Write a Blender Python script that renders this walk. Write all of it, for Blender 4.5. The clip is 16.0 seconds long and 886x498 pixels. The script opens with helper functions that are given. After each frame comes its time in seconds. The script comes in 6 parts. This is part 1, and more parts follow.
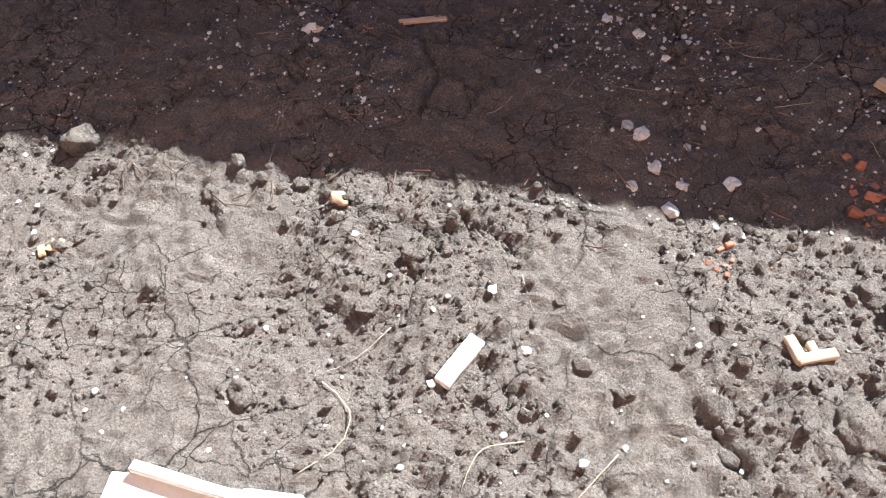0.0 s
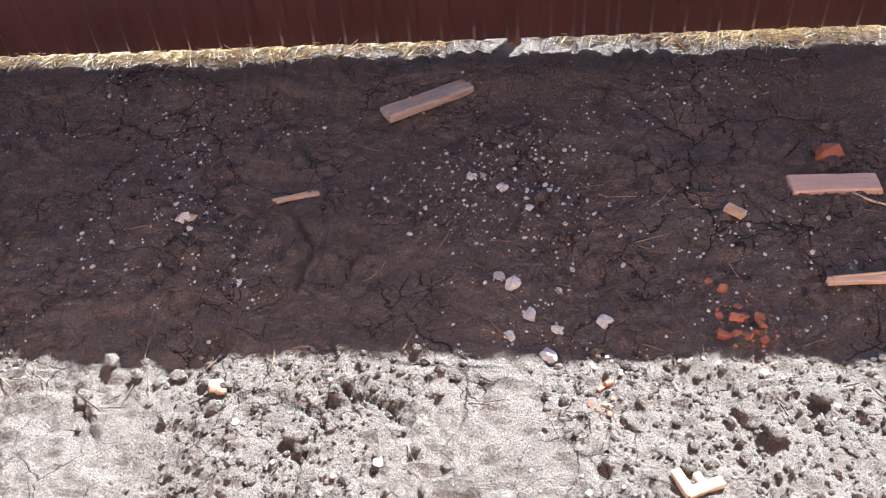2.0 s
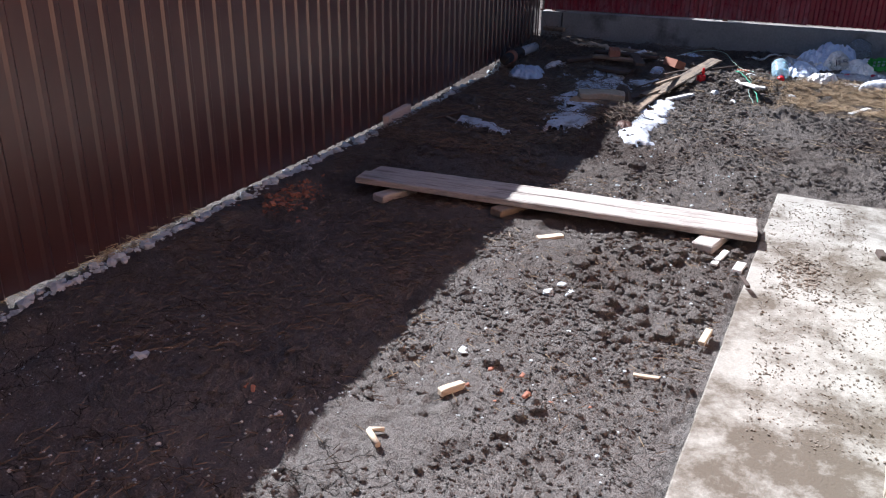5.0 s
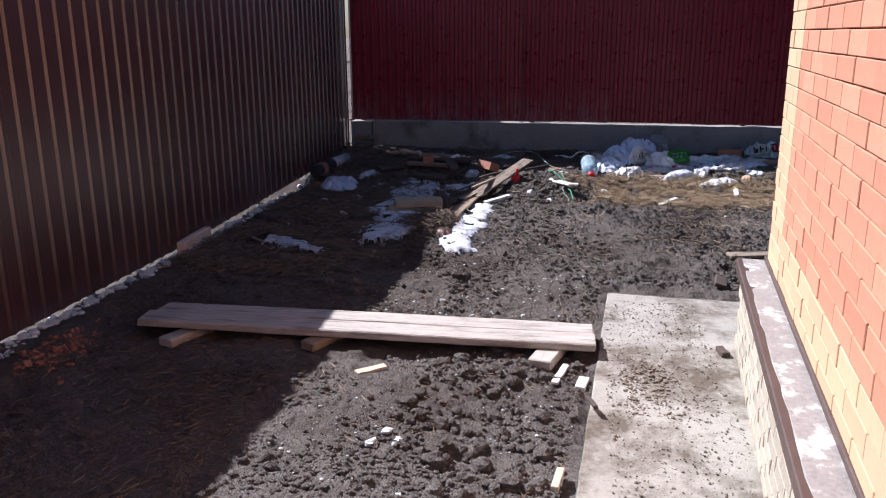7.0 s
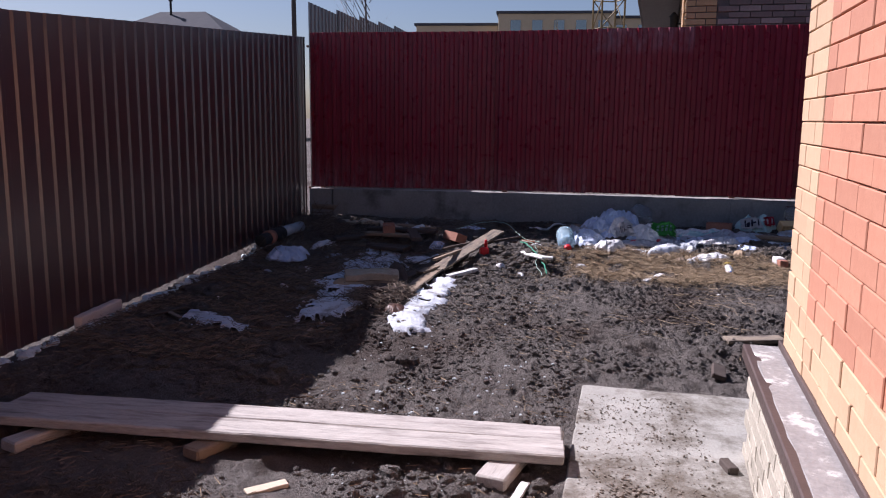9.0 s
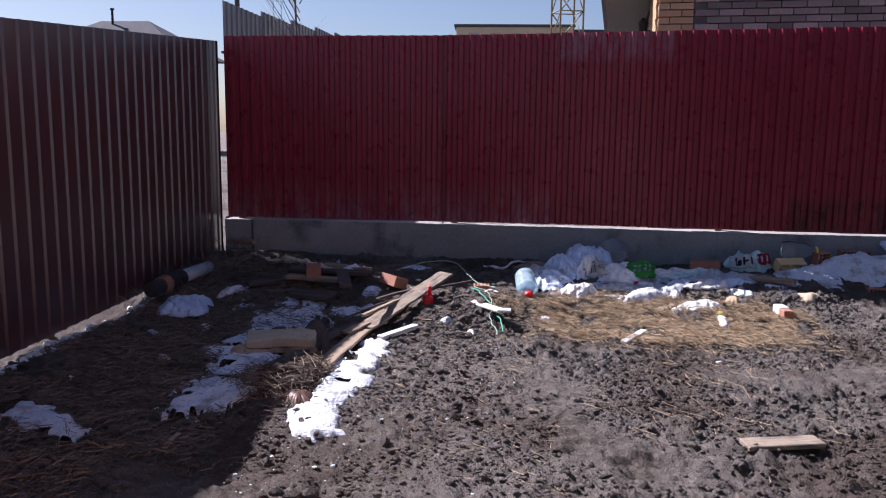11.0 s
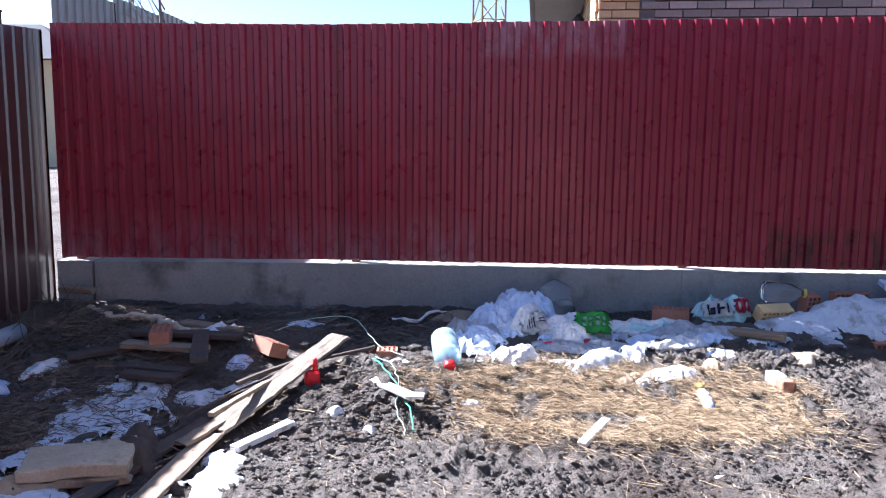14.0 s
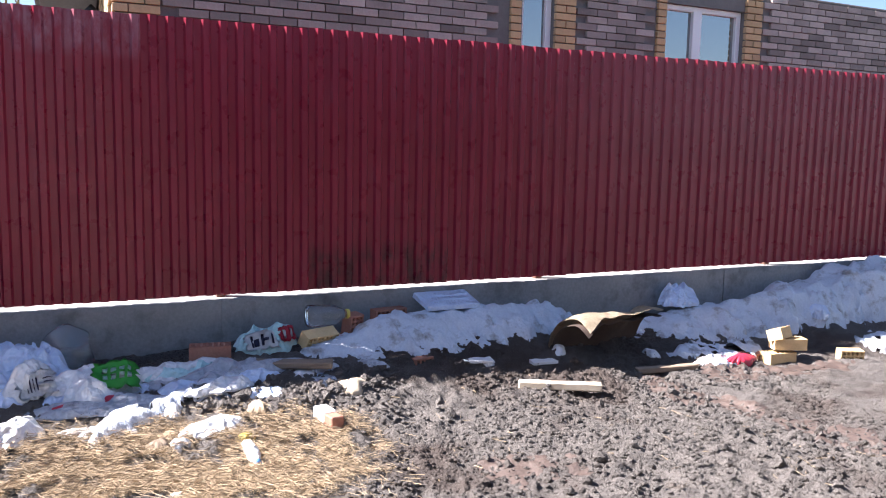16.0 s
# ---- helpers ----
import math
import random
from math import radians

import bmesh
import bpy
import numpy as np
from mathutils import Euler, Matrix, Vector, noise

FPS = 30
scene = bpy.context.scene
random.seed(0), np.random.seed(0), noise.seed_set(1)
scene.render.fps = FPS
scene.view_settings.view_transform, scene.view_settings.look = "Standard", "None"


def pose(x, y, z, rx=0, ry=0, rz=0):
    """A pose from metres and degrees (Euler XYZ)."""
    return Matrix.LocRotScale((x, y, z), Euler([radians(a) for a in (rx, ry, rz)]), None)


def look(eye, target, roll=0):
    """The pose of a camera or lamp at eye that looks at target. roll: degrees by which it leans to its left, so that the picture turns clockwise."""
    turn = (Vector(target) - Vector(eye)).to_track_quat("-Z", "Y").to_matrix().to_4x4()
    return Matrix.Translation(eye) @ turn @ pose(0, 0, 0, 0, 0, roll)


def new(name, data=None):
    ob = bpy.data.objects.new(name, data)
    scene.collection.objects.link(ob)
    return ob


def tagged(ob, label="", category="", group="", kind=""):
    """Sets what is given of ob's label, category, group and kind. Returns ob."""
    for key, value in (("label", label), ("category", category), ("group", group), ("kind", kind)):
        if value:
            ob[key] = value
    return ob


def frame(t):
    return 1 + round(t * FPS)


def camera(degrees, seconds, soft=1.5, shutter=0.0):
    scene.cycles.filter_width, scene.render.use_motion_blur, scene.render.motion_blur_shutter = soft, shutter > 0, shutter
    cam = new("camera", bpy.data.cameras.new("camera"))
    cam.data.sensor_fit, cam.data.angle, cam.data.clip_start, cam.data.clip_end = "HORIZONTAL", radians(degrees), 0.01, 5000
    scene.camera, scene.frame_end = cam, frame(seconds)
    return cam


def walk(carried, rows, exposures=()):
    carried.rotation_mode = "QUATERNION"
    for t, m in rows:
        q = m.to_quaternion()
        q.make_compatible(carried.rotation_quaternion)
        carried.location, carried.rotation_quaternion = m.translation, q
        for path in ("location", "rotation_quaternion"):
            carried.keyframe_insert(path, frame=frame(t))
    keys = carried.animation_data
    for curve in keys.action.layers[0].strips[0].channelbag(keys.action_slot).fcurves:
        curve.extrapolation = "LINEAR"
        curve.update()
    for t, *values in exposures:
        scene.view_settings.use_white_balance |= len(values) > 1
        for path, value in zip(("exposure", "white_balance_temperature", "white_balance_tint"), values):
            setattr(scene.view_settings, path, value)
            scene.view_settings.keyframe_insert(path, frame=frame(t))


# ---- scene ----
cam = camera(58.1, 16.0, 1.1)
PATH = [
    (0, (0.121, -0.33, 1.732), (-0.178, 0.856, 0.15), -3.6),
    (0.5, (0.186, -0.319, 1.742), (-0.143, 0.946, 0.228), -5.3),
    (1, (0.212, -0.297, 1.746), (-0.069, 1.041, 0.286), -5.3),
    (1.5, (0.25, -0.282, 1.767), (0.029, 1.127, 0.366), -5.1),
    (2, (0.287, -0.271, 1.771), (0.124, 1.2, 0.426), -5.1),
    (2.5, (0.372, -0.259, 1.759), (0.402, 1.233, 0.428), -3.3),
    (3, (0.496, -0.246, 1.747), (1.018, 1.179, 0.444), 1.8),
    (3.5, (0.629, -0.26, 1.706), (1.553, 1.082, 0.546), 0.5),
    (4, (0.671, -0.195, 1.717), (1.973, 0.93, 0.699), 0.7),
    (4.5, (0.664, -0.163, 1.701), (2.248, 0.688, 0.824), 1.8),
    (5, (0.834, -0.144, 1.712), (2.536, 0.564, 0.935), 1.0),
    (7.3, (1.566, -0.08, 1.597), (3.475, 0.242, 1.097), -0.0),
    (7.5, (1.655, -0.099, 1.583), (3.569, 0.226, 1.102), 0.5),
    (8, (1.87, -0.093, 1.478), (3.797, 0.237, 1.054), 0.6),
    (8.5, (2.034, -0.098, 1.46), (3.966, 0.233, 1.06), 0.5),
    (9, (2.337, -0.159, 1.379), (4.286, 0.152, 1.054), 0.6),
    (9.2, (2.453, -0.171, 1.362), (4.406, 0.127, 1.051), 0.6),
    (11.3, (3.916, -0.123, 1.449), (5.887, 0.067, 1.167), 0.8),
    (11.5, (4.014, -0.104, 1.454), (5.987, 0.071, 1.179), 0.9),
    (12, (4.318, -0.147, 1.454), (6.292, 0.022, 1.178), 0.9),
    (12.5, (4.6, -0.195, 1.445), (6.575, -0.024, 1.181), 0.9),
    (13, (4.903, -0.195, 1.444), (6.88, -0.054, 1.176), 1.0),
    (13.5, (5.139, -0.149, 1.472), (7.119, -0.071, 1.203), 1.0),
    (14, (5.392, -0.173, 1.47), (7.375, -0.144, 1.205), 0.5),
    (14.5, (5.635, -0.246, 1.497), (7.617, -0.276, 1.232), 0.1),
    (15, (5.826, -0.309, 1.494), (7.762, -0.729, 1.219), 0.5),
    (15.2, (5.892, -0.345, 1.503), (7.788, -0.918, 1.226), 0.5),
    (15.5, (5.998, -0.363, 1.502), (7.84, -1.1, 1.243), 1.1),
    (16, (6.015, -0.45, 1.528), (7.722, -1.465, 1.295), 1.2),
]
EXPOSURES = [(0, 1.82, 6400, 9), (0.5, 2.05, 6300, 9), (1.0, 2.25, 6250, 9), (2.0, 2.3, 6150, 9), (2.8, 2.4, 6000, 10), (3.5, 2.45, 5950, 11), (4.2, 2.05, 5900, 12), (5, 1.15, 5850, 13), (7.5, 0.85, 6050, 22), (8.5, 0.92, 6000, 26), (9, 0.65, 6000, 26), (11.5, 1.5, 6050, 25), (12, 1.95, 6000, 25), (12.5, 2.18, 5850, 23), (13, 2.25, 5750, 19), (14, 2.35, 5700, 16), (15, 2.5, 5850, 14), (16, 2.28, 6200, 16)]
walk(cam, [(t, look(eye, target, roll)) for t, eye, target, roll in PATH], EXPOSURES)
SUN_STRENGTH, SKY_STRENGTH = 5.0, 0.045

# ---- world and sun ----
SUN_WAY = Vector((0.52, 0.923, 1.0)).normalized()
world = bpy.data.worlds.new("sky")
scene.world = world
world.use_nodes = True
wn = world.node_tree
sky = wn.nodes.new("ShaderNodeTexSky")
sky.sky_type, sky.sun_disc = "NISHITA", False
sky.sun_elevation, sky.sun_rotation = math.asin(SUN_WAY.z), math.atan2(SUN_WAY.x, SUN_WAY.y)
sky.air_density, sky.dust_density, sky.ozone_density = 1.0, 1.0, 3.0
wn.links.new(sky.outputs[0], wn.nodes["Background"].inputs[0])
wn.nodes["Background"].inputs[1].default_value = SKY_STRENGTH
sun = new("sun", bpy.data.lights.new("sun", "SUN"))
sun.data.energy, sun.data.angle, sun.data.color = SUN_STRENGTH, radians(0.55), (1.0, 0.95, 0.9)
sun.matrix_world = look(SUN_WAY * 50, (0, 0, 0))


# ---- materials ----
def nodes_of(name):
    m = bpy.data.materials.new(name)
    m.use_nodes = True
    return m, m.node_tree, m.node_tree.nodes["Principled BSDF"]


def ramp(tree, fac, stops):
    r = tree.nodes.new("ShaderNodeValToRGB")
    while len(r.color_ramp.elements) < len(stops):
        r.color_ramp.elements.new(0.5)
    for e, (p, c) in zip(r.color_ramp.elements, stops):
        e.position, e.color = p, (*c, 1) if len(c) == 3 else c
    tree.links.new(fac, r.inputs[0])
    return r.outputs[0]


def noise_of(tree, coord, scale, detail=4, rough=0.55, stretch=None):
    if stretch:
        mp = tree.nodes.new("ShaderNodeMapping")
        mp.inputs["Scale"].default_value = stretch
        tree.links.new(coord, mp.inputs[0])
        coord = mp.outputs[0]
    n = tree.nodes.new("ShaderNodeTexNoise")
    n.inputs["Scale"].default_value, n.inputs["Detail"].default_value, n.inputs["Roughness"].default_value = scale, detail, rough
    tree.links.new(coord, n.inputs["Vector"])
    return n.outputs["Fac"]


def mixed(tree, fac, a, b, how="MIX"):
    m = tree.nodes.new("ShaderNodeMix")
    m.data_type, m.blend_type = "RGBA", how
    for socket, value in ((m.inputs[0], fac), (m.inputs[6], a), (m.inputs[7], b)):
        if isinstance(value, bpy.types.NodeSocket):
            tree.links.new(value, socket)
        elif isinstance(value, (int, float)):
            socket.default_value = value
        else:
            socket.default_value = (*value, 1)
    return m.outputs[2]


def surface(name, dark, light, scale=6.0, fine=60.0, rough=0.8, bump=0.3, metal=0.0, stretch=None, stain=None, stain_at=(0.55, 0.7), stain_scale=2.0, stain_detail=(6, 0.65), depth=0.004, vary=0.0, see=0.0, sheen=0.5, crease=0.0, each=0.0):
    """Two colours blended by coarse and fine noise, an optional stain (on films also painted fold shade), and fine
    relief.
    """
    m, tree, p = nodes_of(name)
    co = tree.nodes.new("ShaderNodeTexCoord").outputs["Object"]
    coarse, grain = noise_of(tree, co, scale, 5, 0.6, stretch), noise_of(tree, co, fine, 4, 0.6, stretch)
    col = mixed(tree, 0.5, ramp(tree, coarse, ((0.3, dark), (0.7, light))), ramp(tree, grain, ((0.3, dark), (0.72, light))))
    if stain:
        s = ramp(tree, noise_of(tree, co, stain_scale, stain_detail[0], stain_detail[1], stretch), ((stain_at[0], (0, 0, 0)), (stain_at[1], (1, 1, 1))))
        col = mixed(tree, s, col, stain)
    if vary:
        info = tree.nodes.new("ShaderNodeObjectInfo")
        v = ramp(tree, info.outputs["Random"], ((0.0, (1 - vary,) * 3), (1.0, (1 + vary,) * 3)))
        col = mixed(tree, 1.0, col, v, "MULTIPLY")
    if each:
        geo = tree.nodes.new("ShaderNodeNewGeometry")
        v = ramp(tree, geo.outputs["Random Per Island"], ((0.0, (1 - each,) * 3), (1.0, (1 + each,) * 3)))
        col = mixed(tree, 1.0, col, v, "MULTIPLY")
    tree.links.new(col, p.inputs["Base Color"])
    rr = ramp(tree, grain, ((0.2, (max(rough - 0.12, 0.02),) * 3), (0.8, (min(rough + 0.12, 1.0),) * 3)))
    tree.links.new(rr, p.inputs["Roughness"])
    p.inputs["Metallic"].default_value = metal
    p.inputs["Specular IOR Level"].default_value = sheen
    if see:
        p.inputs["Transmission Weight"].default_value = see
        p.inputs["IOR"].default_value = 1.2
    b = tree.nodes.new("ShaderNodeBump")
    b.inputs["Strength"].default_value, b.inputs["Distance"].default_value = bump, depth
    tree.links.new(grain, b.inputs["Height"])
    if crease:
        # long sharp folds of creased film at two sizes, lying across one another
        normal = None
        for scale, deep, way in ((3.2, 0.03, (1.0, 2.4, 1.5)), (8.5, 0.011, (2.2, 1.0, 1.4))):
            fold = tree.nodes.new("ShaderNodeBump")
            fold.inputs["Strength"].default_value, fold.inputs["Distance"].default_value = crease, deep
            tree.links.new(ramp(tree, noise_of(tree, co, scale, 2, 0.5, way), ((0.36, (0, 0, 0)), (0.5, (1, 1, 1)), (0.64, (0, 0, 0)))), fold.inputs["Height"])
            if normal:
                tree.links.new(normal, fold.inputs["Normal"])
            normal = fold.outputs[0]
        tree.links.new(normal, b.inputs["Normal"])
    tree.links.new(b.outputs[0], p.inputs["Normal"])
    return m


def soil_material():
    m, tree, p = nodes_of("soil")
    co = tree.nodes.new("ShaderNodeTexCoord").outputs["Object"]
    sep = tree.nodes.new("ShaderNodeSeparateXYZ")
    tree.links.new(co, sep.inputs[0])
    big, mid = noise_of(tree, co, 1.1, 6, 0.6), noise_of(tree, co, 14, 6, 0.65)
    fine = noise_of(tree, co, 140, 4, 0.7)
    dry = mixed(tree, 0.55, ramp(tree, mid, ((0.3, (0.17, 0.157, 0.148)), (0.7, (0.34, 0.318, 0.3)))), ramp(tree, fine, ((0.3, (0.095, 0.087, 0.083)), (0.7, (0.4, 0.378, 0.358)))))
    wet = mixed(tree, 0.5, ramp(tree, mid, ((0.3, (0.1, 0.088, 0.08)), (0.7, (0.24, 0.214, 0.195)))), ramp(tree, fine, ((0.3, (0.06, 0.053, 0.048)), (0.72, (0.3, 0.268, 0.243)))))
    # dry cracked crust at the start of the yard, damp dug earth further on
    add = tree.nodes.new("ShaderNodeMath")
    add.operation = "MULTIPLY_ADD"
    tree.links.new(big, add.inputs[0])
    add.inputs[1].default_value = 3.0
    tree.links.new(sep.outputs[0], add.inputs[2])
    rng = tree.nodes.new("ShaderNodeMapRange")
    rng.inputs[1].default_value, rng.inputs[2].default_value = 4.2, 7.2
    tree.links.new(add.outputs[0], rng.inputs[0])
    col = mixed(tree, rng.outputs[0], dry, wet)
    damp = ramp(tree, noise_of(tree, co, 0.75, 4, 0.6), ((0.5, (0, 0, 0)), (0.6, (0.8, 0.8, 0.8))))
    damp = mixed(tree, 1.0, damp, rng.outputs[0], "MULTIPLY")
    col = mixed(tree, damp, col, (0.085, 0.062, 0.052))
    # brick dust and pale plaster dust
    dust = ramp(tree, noise_of(tree, co, 2.3, 6, 0.7), ((0.64, (0, 0, 0)), (0.74, (0.45, 0.45, 0.45))))
    col = mixed(tree, dust, col, (0.3, 0.235, 0.185))
    # fine drying cracks in the crust, the shade inside them painted near black
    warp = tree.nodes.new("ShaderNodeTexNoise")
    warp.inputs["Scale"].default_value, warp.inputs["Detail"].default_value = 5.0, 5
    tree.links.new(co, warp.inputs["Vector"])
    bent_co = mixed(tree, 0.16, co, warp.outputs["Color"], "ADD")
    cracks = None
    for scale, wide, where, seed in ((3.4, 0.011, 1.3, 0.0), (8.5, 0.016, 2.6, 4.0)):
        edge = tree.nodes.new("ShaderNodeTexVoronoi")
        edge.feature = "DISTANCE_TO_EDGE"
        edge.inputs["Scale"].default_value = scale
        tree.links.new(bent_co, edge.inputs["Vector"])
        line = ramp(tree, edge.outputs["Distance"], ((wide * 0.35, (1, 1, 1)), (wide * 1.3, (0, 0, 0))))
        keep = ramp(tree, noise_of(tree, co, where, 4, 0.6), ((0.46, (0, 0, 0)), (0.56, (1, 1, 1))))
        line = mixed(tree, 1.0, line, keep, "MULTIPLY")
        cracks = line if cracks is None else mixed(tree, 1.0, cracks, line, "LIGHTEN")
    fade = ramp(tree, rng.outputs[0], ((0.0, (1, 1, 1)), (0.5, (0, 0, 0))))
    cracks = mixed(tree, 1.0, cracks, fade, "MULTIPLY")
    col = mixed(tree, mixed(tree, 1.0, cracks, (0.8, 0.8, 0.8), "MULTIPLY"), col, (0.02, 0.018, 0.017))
    # scattered chips
    vor = tree.nodes.new("ShaderNodeTexVoronoi")
    vor.inputs["Scale"].default_value = 55
    tree.links.new(co, vor.inputs["Vector"])
    chip = ramp(tree, vor.outputs["Distance"], ((0.1, (1, 1, 1)), (0.16, (0, 0, 0))))
    pick = ramp(tree, noise_of(tree, co, 9, 5, 0.7), ((0.58, (0, 0, 0)), (0.64, (1, 1, 1))))
    both = mixed(tree, 1.0, chip, pick, "MULTIPLY")
    col = mixed(tree, both, col, (0.42, 0.39, 0.35))
    # coarse grit, dark and pale
    grit = noise_of(tree, co, 320, 2, 0.6)
    col = mixed(tree, ramp(tree, grit, ((0.6, (0, 0, 0)), (0.68, (0.6, 0.6, 0.6)))), col, (0.46, 0.43, 0.4))
    col = mixed(tree, ramp(tree, grit, ((0.3, (0.6, 0.6, 0.6)), (0.38, (0, 0, 0)))), col, (0.04, 0.036, 0.033))
    tree.links.new(col, p.inputs["Base Color"])
    p.inputs["Roughness"].default_value = 0.92
    p.inputs["Specular IOR Level"].default_value = 0.25
    b1, b2 = tree.nodes.new("ShaderNodeBump"), tree.nodes.new("ShaderNodeBump")
    b1.inputs["Strength"].default_value, b1.inputs["Distance"].default_value = 1.0, 0.05
    b2.inputs["Strength"].default_value, b2.inputs["Distance"].default_value = 1.0, 0.014
    b0 = tree.nodes.new("ShaderNodeBump")
    b0.invert = True
    b0.inputs["Strength"].default_value, b0.inputs["Distance"].default_value = 1.0, 0.02
    tree.links.new(cracks, b0.inputs["Height"])
    tree.links.new(b0.outputs[0], b1.inputs["Normal"])
    tree.links.new(noise_of(tree, co, 38, 6, 0.7), b1.inputs["Height"])
    tree.links.new(fine, b2.inputs["Height"])
    tree.links.new(b1.outputs[0], b2.inputs["Normal"])
    tree.links.new(b2.outputs[0], p.inputs["Normal"])
    return m


def sheet_material(name, dark, light, scuff, gloss=0.5, rough=(0.26, 0.42), metal=0.0, varnish=0.0, streak=0.3, dirt=None):
    """Painted profiled steel with dust, upright runs and chalky scuffs."""
    m, tree, p = nodes_of(name)
    co = tree.nodes.new("ShaderNodeTexCoord").outputs["Object"]
    col = ramp(tree, noise_of(tree, co, 1.6, 5, 0.6), ((0.3, dark), (0.7, light)))
    runs = ramp(tree, noise_of(tree, co, 6.0, 5, 0.7, (3.0, 3.0, 0.35)), ((0.58, (0, 0, 0)), (0.8, (streak,) * 3)))
    col = mixed(tree, runs, col, scuff)
    spots = ramp(tree, noise_of(tree, co, 30, 3, 0.5), ((0.77, (0, 0, 0)), (0.82, (0.6, 0.6, 0.6))))
    col = mixed(tree, spots, col, scuff)
    if dirt:
        # a ragged band of dirt: its colour, the heights between which it fades in, and how much of it holds
        colour, z0, z1, hold = dirt
        sep = tree.nodes.new("ShaderNodeSeparateXYZ")
        tree.links.new(co, sep.inputs[0])
        rng = tree.nodes.new("ShaderNodeMapRange")
        rng.inputs[1].default_value, rng.inputs[2].default_value, rng.inputs[4].default_value = z0, z1, hold
        tree.links.new(sep.outputs[2], rng.inputs[0])
        patchy = ramp(tree, noise_of(tree, co, 5.0, 6, 0.7, (2.2, 2.2, 0.8)), ((0.4, (0, 0, 0)), (0.6, (1, 1, 1))))
        col = mixed(tree, mixed(tree, 1.0, patchy, rng.outputs[0], "MULTIPLY"), col, colour)
    tree.links.new(col, p.inputs["Base Color"])
    rr = ramp(tree, noise_of(tree, co, 9, 4, 0.6), ((0.3, (rough[0],) * 3), (0.7, (rough[1],) * 3)))
    tree.links.new(rr, p.inputs["Roughness"])
    p.inputs["Specular IOR Level"].default_value = gloss
    p.inputs["Metallic"].default_value = metal
    p.inputs["Coat Weight"].default_value, p.inputs["Coat IOR"].default_value, p.inputs["Coat Roughness"].default_value = varnish, 1.8, 0.3
    b = tree.nodes.new("ShaderNodeBump")
    b.inputs["Strength"].default_value, b.inputs["Distance"].default_value = 0.05, 0.01
    tree.links.new(noise_of(tree, co, 3.5, 3, 0.5), b.inputs["Height"])
    tree.links.new(b.outputs[0], p.inputs["Normal"])
    return m


def plain(name, colour, rough=0.5, metal=0.0, see=0.0, ior=1.45):
    m, tree, p = nodes_of(name)
    p.inputs["Base Color"].default_value, p.inputs["Roughness"].default_value = (*colour, 1), rough
    p.inputs["Metallic"].default_value, p.inputs["Transmission Weight"].default_value, p.inputs["IOR"].default_value = metal, see, ior
    return m


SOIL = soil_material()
RED_SHEET = sheet_material("red_painted_steel", (0.195, 0.01, 0.026), (0.245, 0.016, 0.036), (0.42, 0.24, 0.28), 0.4, (0.24, 0.38), streak=0.16)
SPLASHED = sheet_material("mud_splashed_red_steel", (0.195, 0.01, 0.026), (0.245, 0.016, 0.036), (0.42, 0.24, 0.28), 0.4, (0.24, 0.38), streak=0.22, dirt=((0.36, 0.24, 0.26), 0.4, 0.0, 0.4))
SOOTY = sheet_material("sooty_red_steel", (0.195, 0.01, 0.026), (0.245, 0.016, 0.036), (0.42, 0.24, 0.28), 0.4, (0.24, 0.38), streak=0.16, dirt=((0.04, 0.008, 0.012), 0.34, 0.22, 0.85))
CHALKY = sheet_material("chalk_scuffed_red_steel", (0.195, 0.01, 0.026), (0.245, 0.016, 0.036), (0.42, 0.24, 0.28), 0.4, (0.24, 0.38), streak=0.16, dirt=((0.44, 0.3, 0.35), 1.5, 1.6, 0.35))
BROWN_SHEET = sheet_material("brown_painted_steel", (0.056, 0.02, 0.02), (0.076, 0.027, 0.027), (0.17, 0.1, 0.1), 0.75, (0.28, 0.4), 0.05, 0.6, 0.15)
CUT_EDGE = surface("bright_cut_edge", (0.5, 0.42, 0.4), (0.75, 0.68, 0.65), rough=0.4, metal=0.2)
CONCRETE = surface("cast_concrete", (0.2, 0.2, 0.195), (0.36, 0.35, 0.335), 3.0, 45, 0.88, 0.5, stain=(0.12, 0.115, 0.11), stain_at=(0.52, 0.7), stain_scale=2.6)
SLAB = surface("dusty_concrete_slab", (0.27, 0.262, 0.232), (0.45, 0.438, 0.395), 4.0, 90, 0.9, 0.8, stain=(0.12, 0.1, 0.076), stain_at=(0.44, 0.56), stain_scale=1.5, stain_detail=(13, 0.74))
DIRT = surface("loose_brown_dirt", (0.13, 0.11, 0.09), (0.31, 0.265, 0.215), 20, 90, 0.95, 0.5)
RED_BRICK = surface("red_facing_brick", (0.5, 0.215, 0.13), (0.6, 0.29, 0.185), 5, 70, 0.85, 0.25, vary=0.14)
PALE_BRICK = surface("straw_facing_brick", (0.56, 0.36, 0.215), (0.66, 0.45, 0.285), 5, 70, 0.85, 0.25, vary=0.08)
RUSTIC = surface("rustic_pale_brick", (0.36, 0.33, 0.26), (0.55, 0.5, 0.41), 18, 70, 0.9, 0.7, vary=0.14, depth=0.01)
BROWN_BRICK = surface("grey_brown_brick", (0.24, 0.19, 0.17), (0.38, 0.305, 0.275), 4, 50, 0.85, 0.3, vary=0.45)
YELLOW_BRICK = surface("yellow_brick", (0.46, 0.29, 0.15), (0.6, 0.4, 0.22), 5, 50, 0.85, 0.3, vary=0.12)
MORTAR = surface("dark_mortar", (0.1, 0.07, 0.055), (0.17, 0.115, 0.09), 12, 90, 0.95, 0.5)
GREY_MORTAR = surface("grey_mortar", (0.13, 0.12, 0.115), (0.2, 0.19, 0.18), 12, 90, 0.95, 0.5)
